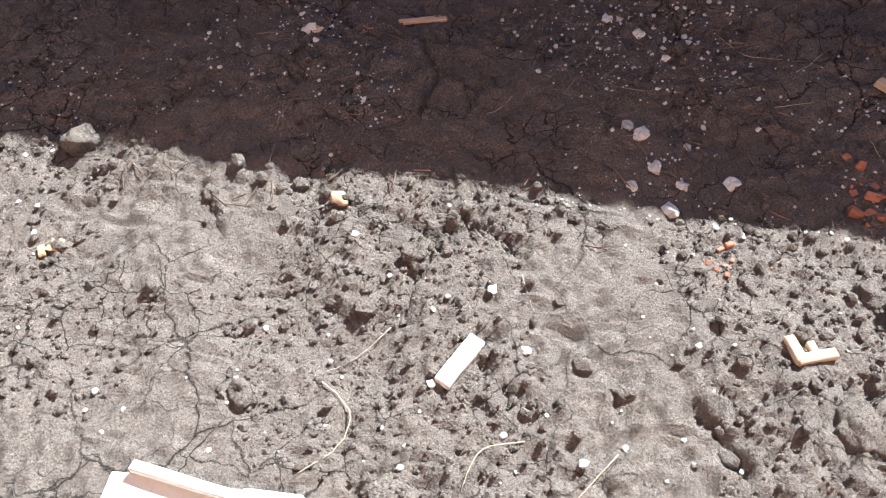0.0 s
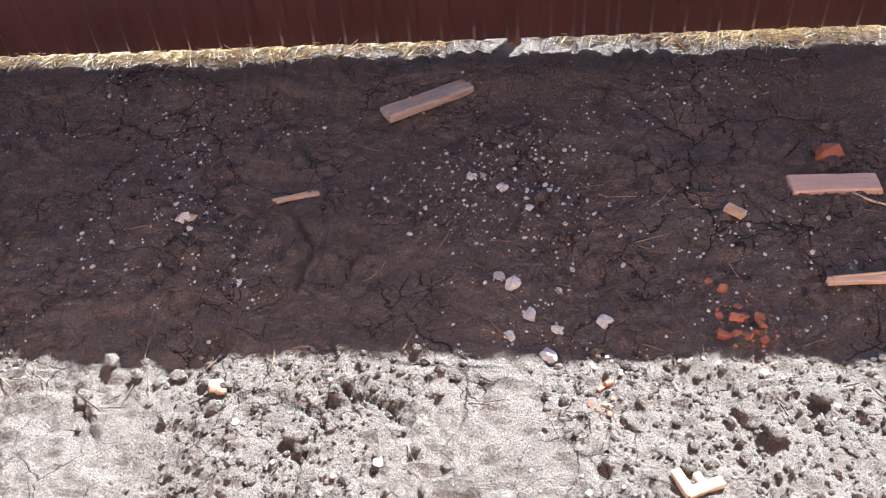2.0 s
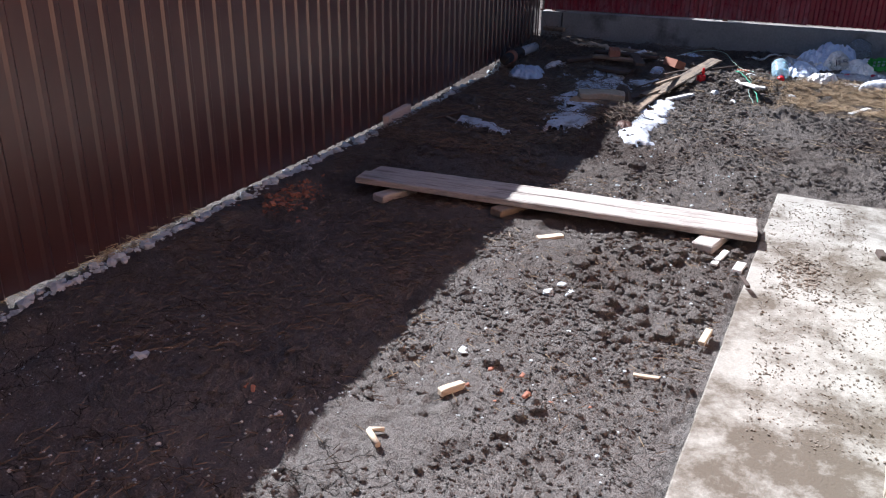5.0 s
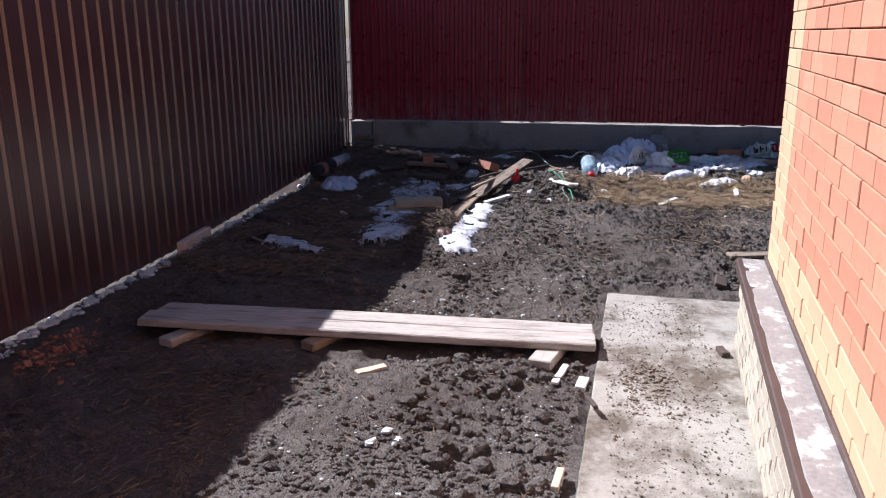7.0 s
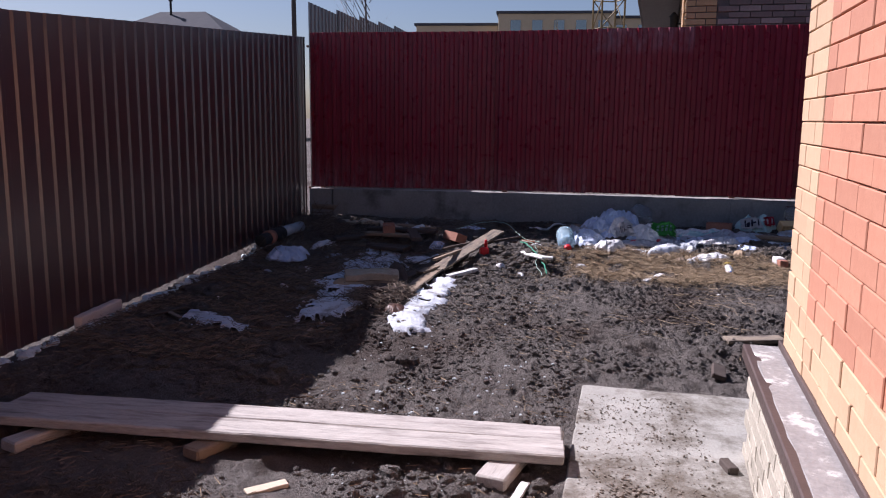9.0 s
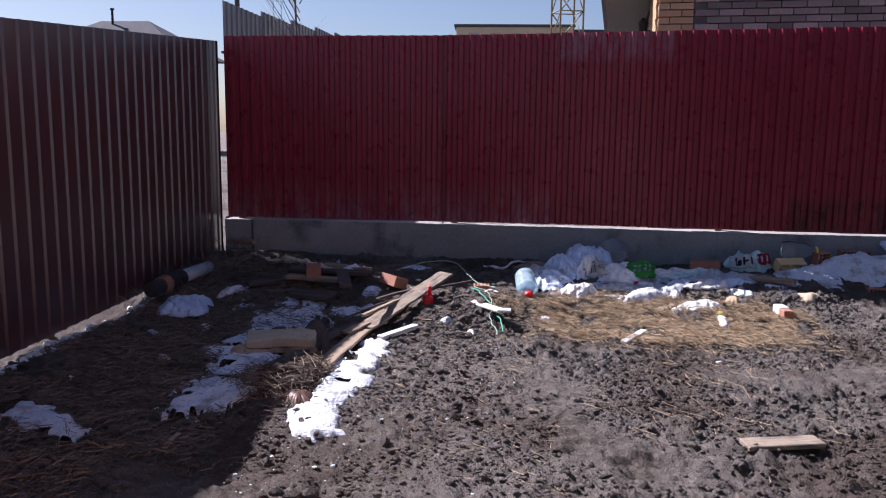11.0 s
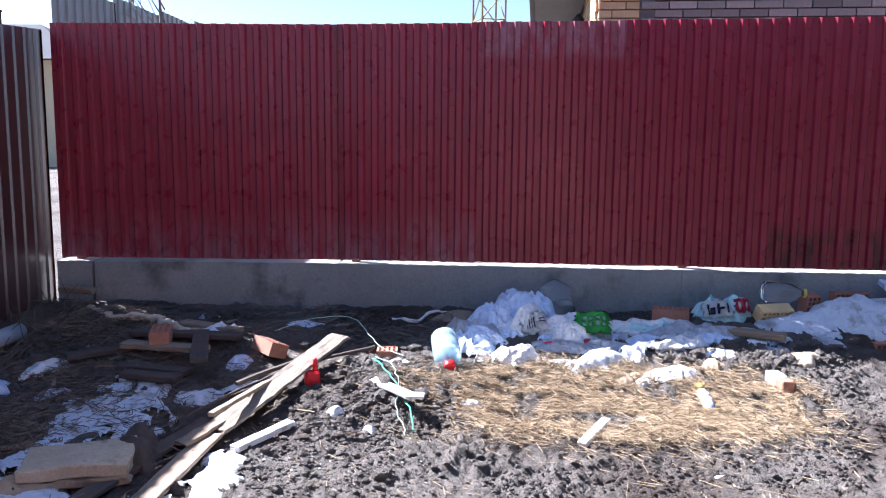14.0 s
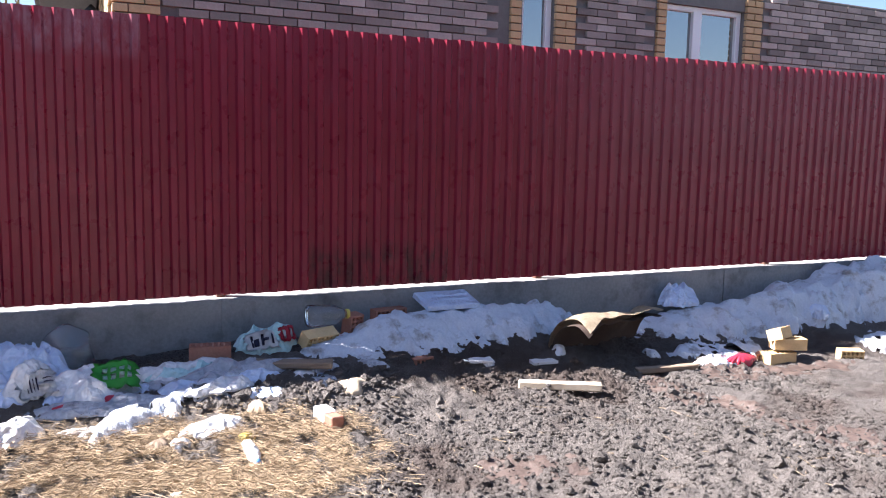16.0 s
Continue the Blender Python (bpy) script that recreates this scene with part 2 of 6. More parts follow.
MUD_BROWN = surface("wet_brown_mud", (0.06, 0.042, 0.034), (0.13, 0.095, 0.08), 6, 60, 0.5, 0.7, depth=0.01)
DRIP = surface("brown_drip_metal", (0.075, 0.05, 0.045), (0.12, 0.085, 0.075), 8, 60, 0.5, 0.2, metal=0.2)
LEDGE = surface("mortar_ledge", (0.2, 0.19, 0.185), (0.38, 0.37, 0.355), 9, 60, 0.92, 0.8, stain=(0.6, 0.6, 0.58), stain_at=(0.53, 0.62), stain_scale=9)
WOOD_GREY = surface("weathered_board", (0.3, 0.275, 0.25), (0.62, 0.58, 0.53), 4, 26, 0.85, 0.6, stretch=(1.2, 9, 9), stain=(0.19, 0.165, 0.15), stain_at=(0.5, 0.7), stain_scale=2.5)
WOOD_PALE = surface("pale_raw_wood", (0.52, 0.42, 0.3), (0.72, 0.62, 0.48), 4, 35, 0.8, 0.35, stretch=(1.2, 8, 8))
WOOD_ORANGE = surface("fresh_split_wood", (0.6, 0.46, 0.38), (0.8, 0.68, 0.58), 5, 40, 0.75, 0.4, stretch=(1.2, 9, 9))
WOOD_DARK = surface("rotten_wood", (0.045, 0.035, 0.03), (0.12, 0.09, 0.075), 4, 35, 0.9, 0.6, stretch=(1.2, 8, 8))
WOOD_BROWN = surface("old_brown_board", (0.2, 0.14, 0.095), (0.36, 0.28, 0.2), 4, 35, 0.85, 0.5, stretch=(1.2, 8, 8), stain=(0.08, 0.06, 0.05), stain_at=(0.55, 0.68))
WOOD_DIRTY = surface("muddy_pale_board", (0.13, 0.1, 0.08), (0.46, 0.38, 0.28), 3, 30, 0.88, 0.8, stretch=(1.2, 7, 7), stain=(0.1, 0.085, 0.075), stain_at=(0.46, 0.66), stain_scale=3.5)
WHITE_PAINT = surface("chipped_white_paint", (0.68, 0.67, 0.65), (0.84, 0.83, 0.81), 8, 60, 0.6, 0.2, stain=(0.4, 0.36, 0.32), stain_at=(0.62, 0.72), stain_scale=12)
# film tones and stains are grime plus painted shade of folds and gaps
FILM_WHITE = surface("white_plastic_film", (0.68, 0.69, 0.7), (0.86, 0.86, 0.86), 9, 50, 0.4, 0.2, crease=0.6, stain=(0.42, 0.41, 0.4), stain_at=(0.58, 0.74), stain_scale=7)
FILM_GREY = surface("grey_plastic_film", (0.3, 0.32, 0.36), (0.56, 0.58, 0.63), 7, 40, 0.35, 0.2, crease=0.6, stain=(0.16, 0.16, 0.17), stain_at=(0.52, 0.7), stain_scale=6)
FILM_BLUE = surface("pale_blue_film", (0.54, 0.64, 0.84), (0.7, 0.79, 0.92), 8, 40, 0.35, 0.2, crease=0.6, stain=(0.36, 0.4, 0.5), stain_at=(0.58, 0.74), stain_scale=7)
FILM_TEAL = surface("pale_teal_film", (0.34, 0.6, 0.6), (0.62, 0.8, 0.8), 8, 40, 0.35, 0.2, crease=0.6, stain=(0.3, 0.38, 0.4), stain_at=(0.58, 0.72), stain_scale=7)
BLACK_MUD = surface("wet_black_mud", (0.012, 0.011, 0.011), (0.04, 0.036, 0.034), 9, 60, 0.3, 0.8, depth=0.02, stain=(0.09, 0.08, 0.072), stain_at=(0.58, 0.7), stain_scale=5)
FILM_GREEN = plain("green_print", (0.06, 0.42, 0.07), 0.4)
PRINT_DARK = plain("dark_print", (0.03, 0.03, 0.08), 0.5)
PRINT_RED = plain("red_print", (0.5, 0.03, 0.06), 0.45)
PRINT_WHITE = plain("white_print", (0.75, 0.75, 0.75), 0.5)
CLEAR = plain("clear_plastic", (0.93, 0.96, 0.98), 0.04, see=0.95, ior=1.45)
CLEAR_BLUE = plain("blue_clear_plastic", (0.6, 0.82, 0.93), 0.08, see=0.6, ior=1.4)
RED_PLASTIC = plain("red_plastic", (0.7, 0.02, 0.03), 0.35)
GREEN_CORD = plain("green_twine", (0.05, 0.4, 0.24), 0.5)
PALE_CORD = plain("pale_green_twine", (0.45, 0.68, 0.58), 0.5)
YELLOW_CAP = plain("yellow_plastic", (0.7, 0.55, 0.12), 0.4)
BLUE_CAP = plain("blue_plastic", (0.1, 0.25, 0.6), 0.4)
SNOW = surface("old_snow", (0.52, 0.57, 0.64), (0.76, 0.8, 0.86), 5, 60, 0.6, 0.7, stain=(0.26, 0.25, 0.24), stain_at=(0.54, 0.7), stain_scale=7, depth=0.02)
STRAW = surface("dry_straw", (0.21, 0.145, 0.085), (0.48, 0.37, 0.235), 20, 90, 0.8, 0.2, each=0.55)
PALE_GRASS = surface("bleached_dry_grass", (0.42, 0.35, 0.2), (0.72, 0.64, 0.42), 20, 90, 0.8, 0.2, each=0.4)
WEED = surface("dead_weed_stalks", (0.075, 0.057, 0.044), (0.25, 0.195, 0.145), 20, 90, 0.85, 0.2, each=0.7)
CLAY = surface("fired_hollow_brick", (0.3, 0.125, 0.08), (0.46, 0.22, 0.15), 9, 70, 0.85, 0.4, vary=0.25)
CLAY_PALE = surface("yellow_hollow_brick", (0.55, 0.38, 0.18), (0.7, 0.52, 0.28), 9, 70, 0.85, 0.4)
CARD = surface("damp_cardboard", (0.3, 0.21, 0.13), (0.5, 0.38, 0.25), 5, 50, 0.85, 0.4, stain=(0.16, 0.11, 0.08), stain_at=(0.55, 0.7))
FOAM = surface("tan_felt_carpet", (0.36, 0.29, 0.2), (0.58, 0.48, 0.35), 9, 70, 0.95, 0.7, stain=(0.14, 0.1, 0.07), stain_at=(0.58, 0.72), stain_scale=5)
DARK_PILE = surface("dark_carpet_pile", (0.025, 0.016, 0.013), (0.07, 0.045, 0.035), 14, 80, 0.95, 0.8)
STONE = surface("grey_fieldstone", (0.04, 0.039, 0.038), (0.11, 0.105, 0.1), 9, 60, 0.85, 0.6, vary=0.3)
STONE_WHITE = surface("pale_plaster_lump", (0.48, 0.54, 0.56), (0.7, 0.77, 0.79), 12, 70, 0.9, 0.6, vary=0.15)
STONE_TAN = surface("tan_sandstone", (0.34, 0.24, 0.16), (0.52, 0.4, 0.29), 12, 70, 0.9, 0.6)
PIPE_GREY = surface("grey_pipe", (0.36, 0.38, 0.42), (0.5, 0.52, 0.56), 7, 40, 0.5, 0.2)
RUBBER = surface("black_rubber", (0.012, 0.012, 0.013), (0.03, 0.03, 0.032), 9, 60, 0.7, 0.3)
STEEL_BROWN = surface("brown_steel_tube", (0.1, 0.05, 0.035), (0.17, 0.085, 0.06), 8, 60, 0.5, 0.2)
CRANE = surface("yellow_crane_paint", (0.2, 0.15, 0.07), (0.3, 0.22, 0.1), 2, 10, 0.6, 0.1)
FAR_WALL = surface("far_ochre_wall", (0.5, 0.4, 0.26), (0.58, 0.48, 0.34), 0.2, 2, 0.9, 0.1)
ROOF_GREY = surface("grey_metal_roof", (0.06, 0.065, 0.075), (0.1, 0.105, 0.12), 0.5, 4, 0.85, 0.2, sheen=0.1)
ROOF_DARK = surface("dark_soffit", (0.045, 0.035, 0.032), (0.075, 0.06, 0.055), 2, 20, 0.6, 0.2)
BARK = surface("birch_bark", (0.12, 0.11, 0.1), (0.32, 0.3, 0.28), 3, 20, 0.9, 0.4)
PVC = plain("white_window_frame", (0.8, 0.8, 0.8), 0.35)
GLASS = plain("window_glass", (0.03, 0.035, 0.04), 0.02, ior=3.4)


# ---- mesh helpers ----
def thing(name, label, category, at=(0, 0, 0), rz=0.0, group="", kind=""):
    ob = new(name)
    ob.empty_display_size = 0.1
    ob.matrix_world = pose(*at, 0, 0, rz)
    return tagged(ob, label, category, group, kind)


def mesh_of(name, bm, material):
    me = bpy.data.meshes.new(name)
    bm.to_mesh(me)
    bm.free()
    for mm in (material if isinstance(material, (list, tuple)) else [material]):
        me.materials.append(mm)
    return me


def part(name, bm, material, parent=None, label="", m=None):
    me = bm if isinstance(bm, bpy.types.Mesh) else mesh_of(name, bm, material)
    ob = new(name, me)
    ob.parent = parent
    if m is not None:
        ob.matrix_local = m
    if label:
        tagged(ob, label)
    return ob


def smooth(bm, on=True):
    for f in bm.faces:
        f.smooth = on
    return bm


def block(w, d, h, bevel=0.004, m=None, bm=None):
    """A box w x d x h that stands on z = 0, with rounded edges."""
    b = bmesh.new()
    bmesh.ops.create_cube(b, size=1.0, matrix=Matrix.Translation((0, 0, h / 2)) @ Matrix.Diagonal((w, d, h, 1)))
    if bevel:
        bmesh.ops.bevel(b, geom=b.edges[:], offset=bevel, segments=1, affect="EDGES")
    return joined(b, m, bm)


def joined(b, m=None, bm=None):
    if m is not None:
        b.transform(m)
    if bm is None:
        return b
    me = bpy.data.meshes.new("tmp")
    b.to_mesh(me)
    b.free()
    bm.from_mesh(me)
    bpy.data.meshes.remove(me)
    return bm


def worn(bm, amount, scale=8.0, seed=0):
    off = Vector((seed * 7.3, seed * 3.1, seed * 1.7))
    for v in bm.verts:
        v.co += noise.noise_vector(v.co * scale + off) * amount
    return bm


def plank(length, width, thick, seed=0, cuts=14, wear=0.003, split=0.0):
    """A sawn board along x with uneven ends, a slight bow and worn arrises."""
    b = block(length, width, thick, min(thick, width) * 0.14)
    geom = [e for e in b.edges if abs((e.verts[0].co - e.verts[1].co).x) > length * 0.5]
    bmesh.ops.subdivide_edges(b, edges=geom, cuts=cuts, use_grid_fill=True)
    rnd = random.Random(seed)
    bow, twist = rnd.uniform(-1, 1) * length * 0.004, rnd.uniform(-1, 1) * 0.02
    for v in b.verts:
        k = v.co.x / length * 2
        v.co.z += bow * (k * k - 0.4)
        v.co.y += twist * v.co.z * k
        if abs(k) > 0.9:
            v.co.x += split * noise.noise(Vector((v.co.y * 60, v.co.z * 40, seed * 3.0 + math.copysign(1, k))))
    return worn(b, wear, 12.0, seed)


def lathe(profile, n=24, m=None, bm=None):
    b = bmesh.new()
    rings = []
    for r, z in profile:
        rings.append([b.verts.new((r * math.cos(2 * math.pi * i / n), r * math.sin(2 * math.pi * i / n), z)) for i in range(n)])
    for a, c in zip(rings, rings[1:]):
        for i in range(n):
            b.faces.new((a[i], a[(i + 1) % n], c[(i + 1) % n], c[i]))
    b.faces.new(rings[0][::-1])
    b.faces.new(rings[-1])
    smooth(b)
    return joined(b, m, bm)


def tube(points, radius, n=6, bm=None, taper=1.0):
    """A round rod along points."""
    b = bm if bm is not None else bmesh.new()
    pts = [Vector(p) for p in points]
    rings = []
    for i, p in enumerate(pts):
        d = (pts[min(i + 1, len(pts) - 1)] - pts[max(i - 1, 0)]).normalized()
        side = d.cross(Vector((0, 0, 1)))
        side = side.normalized() if side.length > 1e-4 else Vector((1, 0, 0))
        up = side.cross(d)
        r = radius * (1 + (taper - 1) * i / max(len(pts) - 1, 1))
        rings.append([b.verts.new(p + side * r * math.cos(2 * math.pi * k / n) + up * r * math.sin(2 * math.pi * k / n)) for k in range(n)])
    for a, c in zip(rings, rings[1:]):
        for k in range(n):
            f = b.faces.new((a[k], a[(k + 1) % n], c[(k + 1) % n], c[k]))
            f.smooth = True
    b.faces.new(rings[0][::-1])
    b.faces.new(rings[-1])
    return b


def bent(points, steps=6, wobble=0.0, seed=0):
    """A smooth line through a few points."""
    pts = [Vector(p) for p in points]
    rnd, out = random.Random(seed), []
    for i in range(len(pts) - 1):
        p0, p1, p2, p3 = pts[max(i - 1, 0)], pts[i], pts[i + 1], pts[min(i + 2, len(pts) - 1)]
        for k in range(steps):
            t = k / steps
            out.append(0.5 * (2 * p1 + (p2 - p0) * t + (2 * p0 - 5 * p1 + 4 * p2 - p3) * t * t + (3 * p1 - p0 - 3 * p2 + p3) * t ** 3)
                       + Vector((rnd.uniform(-1, 1), rnd.uniform(-1, 1), 0)) * wobble)
    return out + [pts[-1]]


def crumpled(w, d, h, seed=0, n=36, folds=5.0, flat=0.25, sharp=1.0):
    """A heap of crumpled sheet: an uneven outline, broad lumps, long folds and a hem that lies on the ground."""
    b = bmesh.new()
    off = Vector((seed * 5.17, seed * 2.31, seed * 9.7))
    rnd = random.Random(seed)
    a0 = rnd.uniform(0, 3.14)
    ca, sa = math.cos(a0), math.sin(a0)
    fine = 4.5 + folds * 0.5
    grid = []
    for i in range(n + 1):
        row = []
        for j in range(n + 1):
            u, v = 2 * i / n - 1, 2 * j / n - 1
            a, s = math.atan2(v, u), max(abs(u), abs(v))
            way = Vector((math.cos(a), math.sin(a), 0))
            r = s * (0.8 + 0.3 * noise.noise(way * 1.3 + off) + 0.12 * noise.noise(way * 4.0 + off))
            x, y = r * math.cos(a) * w / 2, r * math.sin(a) * d / 2
            q = Vector((x, y, 0))
            q += noise.noise_vector(q * 5 + off) * 0.05
            along_f, across = q.x * ca + q.y * sa, q.y * ca - q.x * sa
            f1 = (1 - abs(noise.noise(Vector((along_f * fine * 0.45, across * fine * 1.5, 0)) + off)) * 1.9)
            f2 = (1 - abs(noise.noise(Vector((along_f * fine * 2.6, across * fine * 1.1, 4)) + off)) * 1.9)
            lump = 0.55 + 0.75 * noise.noise(Vector((x, y, 0)) * 4.2 + off)
            env = max(1 - s ** 3, 0)
            z = env * ((flat + (1 - flat) * lump) * 0.7 + sharp * (0.32 * f1 + 0.12 * f2)) + 0.1 * sharp * f2 * (1 - env)
            row.append(b.verts.new((x, y, max(z, -0.03) * h)))
        grid.append(row)
    for i in range(n):
        for j in range(n):
            b.faces.new((grid[i][j], grid[i + 1][j], grid[i + 1][j + 1], grid[i][j + 1]))
    rim = [e for e in b.edges if e.is_boundary]
    low = bmesh.ops.extrude_edge_only(b, edges=rim)
    for v in (g for g in low["geom"] if isinstance(g, bmesh.types.BMVert)):
        v.co.z = min(v.co.z - 0.012, 0.0) if sharp > 0.7 else -0.04
    return smooth(b)


def pebble(r, seed=0, squash=0.7, rough=0.35, sub=2):
    b = bmesh.new()
    bmesh.ops.create_icosphere(b, subdivisions=sub, radius=1.0)
    off = Vector((seed * 3.7, seed * 1.3, seed * 8.1))
    for v in b.verts:
        k = 1 + rough * noise.noise(v.co * 1.3 + off) + rough * 0.4 * noise.noise(v.co * 3.5 + off)
        v.co = Vector((v.co.x * k * r, v.co.y * k * r * 0.85, v.co.z * k * r * squash))
    return b


# ---- the lie of the land ----
def lattice(ix, iy, seed):
    h = (ix * 374761393 + iy * 668265263 + seed * 1274126177) & 0xFFFFFFFF
    h = ((h ^ (h >> 13)) * 1274126177) & 0xFFFFFFFF
    return ((h ^ (h >> 16)) & 0xFFFFFF) / 16777215.0


def vnoise(x, y, s, seed=0):
    x, y = x * s, y * s
    ix, iy = np.floor(x).astype(np.int64), np.floor(y).astype(np.int64)
    fx, fy = x - ix, y - iy
    fx, fy = fx * fx * (3 - 2 * fx), fy * fy * (3 - 2 * fy)
    a, b = lattice(ix, iy, seed), lattice(ix + 1, iy, seed)
    c, d = lattice(ix, iy + 1, seed), lattice(ix + 1, iy + 1, seed)
    return (a + (b - a) * fx) * (1 - fy) + (c + (d - c) * fx) * fy


def cells(x, y, s, seed=0):
    """Nearest and next-nearest distance to jittered cell points, and a number for the nearest cell."""
    x, y = x * s, y * s
    ix, iy = np.floor(x).astype(np.int64), np.floor(y).astype(np.int64)
    f1, f2, ident = np.full(x.shape, 9.0), np.full(x.shape, 9.0), np.zeros(x.shape)
    for dx in (-1, 0, 1):
        for dy in (-1, 0, 1):
            cx, cy = ix + dx, iy + dy
            d = np.hypot(cx + lattice(cx, cy, seed) - x, cy + lattice(cx, cy, seed + 7) - y)
            nearer = d < f1
            f2 = np.where(nearer, f1, np.minimum(f2, d))
            ident = np.where(nearer, lattice(cx, cy, seed + 13), ident)
            f1 = np.where(nearer, d, f1)
    return f1, f2, ident


def step(v, a, b):
    t = np.clip((v - a) / (b - a), 0, 1)
    return t * t * (3 - 2 * t)


def fence_x(y):
    """The line of the red fence, which bends at a seam."""
    return 11.55 - 0.1 * np.maximum(0.73 - y, 0)


def slab_y(x):
    return -0.252 - 0.0667 * (x - 6.343)


def lie(x, y):
    """The broad shape of the ground."""
    z = 0.2 * step(x, 9.3, 11.4) * (1 - 0.7 * step(-y, 4.0, 5.6))
    z = z + 0.11 * np.exp(-((fence_x(y) - 0.38 - x) / 0.42) ** 2) * step(-y, 1.0, 2.4)
    z = z + 0.11 * np.exp(-((x - 9.85) / 0.45) ** 2 - ((y - 0.18) / 0.5) ** 2)
    z = z + 0.07 * np.exp(-((x - 7.75) / 0.3) ** 2 - ((y - 1.2) / 0.35) ** 2)
    z = z + 0.05 * np.exp(-((x - 10.3) / 0.22) ** 2 - ((y + 2.1) / 0.55) ** 2)
    z = z + 0.03 * np.exp(-((y - 2.72) / 0.16) ** 2) * step(x, -3, -1) * (1 - step(x, 10, 11))
    return z


CRACKS = ((((-0.49, 1.04), (-0.36, 1.06), (-0.2, 1.01), (-0.11, 1.08), (-0.17, 1.2)), 1.0, 0.012), (((-0.12, 1.1), (0.03, 1.03)), 1.0, 0.016),
          (((-0.2, 1.01), (-0.23, 0.87), (-0.23, 0.78)), 1.0, 0.014), (((-0.87, 1.16), (-0.81, 0.99)), 0.5, 0.008), (((0.48, 0.66), (0.57, 0.61), (0.67, 0.55)), 1.4, 0.022),
          (((2.01, 0.96), (2.23, 0.98), (2.44, 1.01), (2.6, 1.11)), 0.9, 0.014), (((-0.84, 2.17), (-0.72, 1.95), (-0.6, 1.87)), 1.0, 0.014), (((-0.35, 1.8), (-0.33, 1.63), (-0.36, 1.48)), 1.0, 0.014))


def ground(x, y):
    """The ground with clods, cracks and dents."""
    x, y = np.asarray(x, float), np.asarray(y, float)
    near = step(-x, -14, -11.8) * step(x, -4, -2.4) * step(y, -10, -8.5) * (1 - step(y, 3.1, 3.6))
    z = lie(x, y)
    dug = step(x + 1.5 * vnoise(x, y, 0.7, 5), 3.4, 6.0)
    z = z + near * (0.05 * (vnoise(x, y, 1.3, 1) - 0.5) + 0.03 * (vnoise(x, y, 4.0, 2) - 0.5))
    qx, qy = x + 0.06 * vnoise(x, y, 7, 4), y + 0.06 * vnoise(x, y, 7, 6)
    lumpy = (0.7 + 0.3 * step(vnoise(x, y, 1.7, 21), 0.3, 0.65)) * (0.85 - 0.35 * step(x, 0.9, 2.2))
    for s, amp, seed, crust in ((9.0, 0.022, 61, 0.5), (17.0, 0.016, 63, 0.75), (31.0, 0.012, 65, 1.5)):
        z = z + (crust + (1 - crust) * dug) * near * lumpy * amp * (0.8 + 0.25 * dug) * (1 - np.abs(2 * vnoise(qx, qy, s, seed) - 1) * 2)
    f1, f2, ident = cells(qx, qy, 11.0, 11)
    z = z + near * np.clip(0.55 - f1, 0, 1) ** 0.7 * (ident > 0.72) * lumpy * (0.018 + 0.014 * dug)
    for s, amp, seed in ((8.0, 0.04, 81), (16.0, 0.03, 83), (29.0, 0.018, 85)):
        f1, f2, ident = cells(qx, qy, s, seed)
        z = z + near * amp * np.clip(0.6 - f1, 0, 1) * (ident > 0.35) * step(x, 6.4, 7.4) * step(-y, -0.9, 0.1) * (0.35 + 0.9 * step(vnoise(x, y, 2.1, 87), 0.35, 0.7))
    wx, wy = x + 0.16 * (vnoise(x, y, 5, 31) - 0.5) + 0.05 * (vnoise(x, y, 19, 33) - 0.5), y + 0.16 * (vnoise(x, y, 5, 35) - 0.5) + 0.05 * (vnoise(x, y, 19, 37) - 0.5)
    f1, f2, ident = cells(wx, wy, 2.6, 41)
    crack = 0.5 * np.exp(-((f2 - f1) / 0.016) ** 2) * step(vnoise(x, y, 1.9, 43), 0.42, 0.56)
    for line, deep, wide in CRACKS:
        for (ax, ay), (bx, by) in zip(line, line[1:]):
            t = np.clip(((wx - ax + 0.03) * (bx - ax) + (wy - ay + 0.03) * (by - ay)) / ((bx - ax) ** 2 + (by - ay) ** 2), 0, 1)
            crack = np.maximum(crack, deep * np.exp(-(np.hypot(wx + 0.03 - ax - t * (bx - ax), wy + 0.03 - ay - t * (by - ay)) / (wide * 0.72)) ** 2))
    z = z - near * np.minimum(crack, 1.0) * 0.036 * (1 - dug)
    dent = step(vnoise(x, y, 3.1, 51), 0.68, 0.85)
    z = z - near * dent * 0.022
    # bare beaten earth between the slab and the straw, flat under the slab and the house
    z = np.where((np.abs(x - 5.42) < 0.24) & (y > -0.3) & (y < 2.4), np.minimum(z, 0.045), z)
    z = np.where((x > -0.28) & (x < 6.33) & (y < slab_y(x) - 0.02), -0.06, z)
    z = np.where((x < 5.6) & (y < -0.95), -0.08, z)
    return z


def on(x, y, dz=0.0):
    return (x, y, float(ground(np.array([x]), np.array([y]))[0]) + dz)


def spaced(*runs):
    out = []
    for a, b, s in runs:
        out += list(np.arange(a, b - 1e-6, s))
    return np.array(out + [runs[-1][1]])


gx = spaced((-400, -100, 100), (-100, -20, 20), (-20, -2.6, 1.6), (-2.6, 3.6, 0.013), (3.6, 8.2, 0.019), (8.2, 11.8, 0.022), (11.8, 30, 2.0), (30, 110, 20), (110, 410, 100))
gy = spaced((-400, -100, 100), (-100, -20, 20), (-20, -9, 1.5), (-9, -5, 0.05), (-5, -0.5, 0.02), (-0.5, 3.1, 0.0145), (3.1, 6, 0.3), (6, 30, 3.0), (30, 110, 20), (110, 410, 100))
GX, GY = np.meshgrid(gx, gy, indexing="ij")
GZ = ground(GX, GY)
count_y = len(gy)
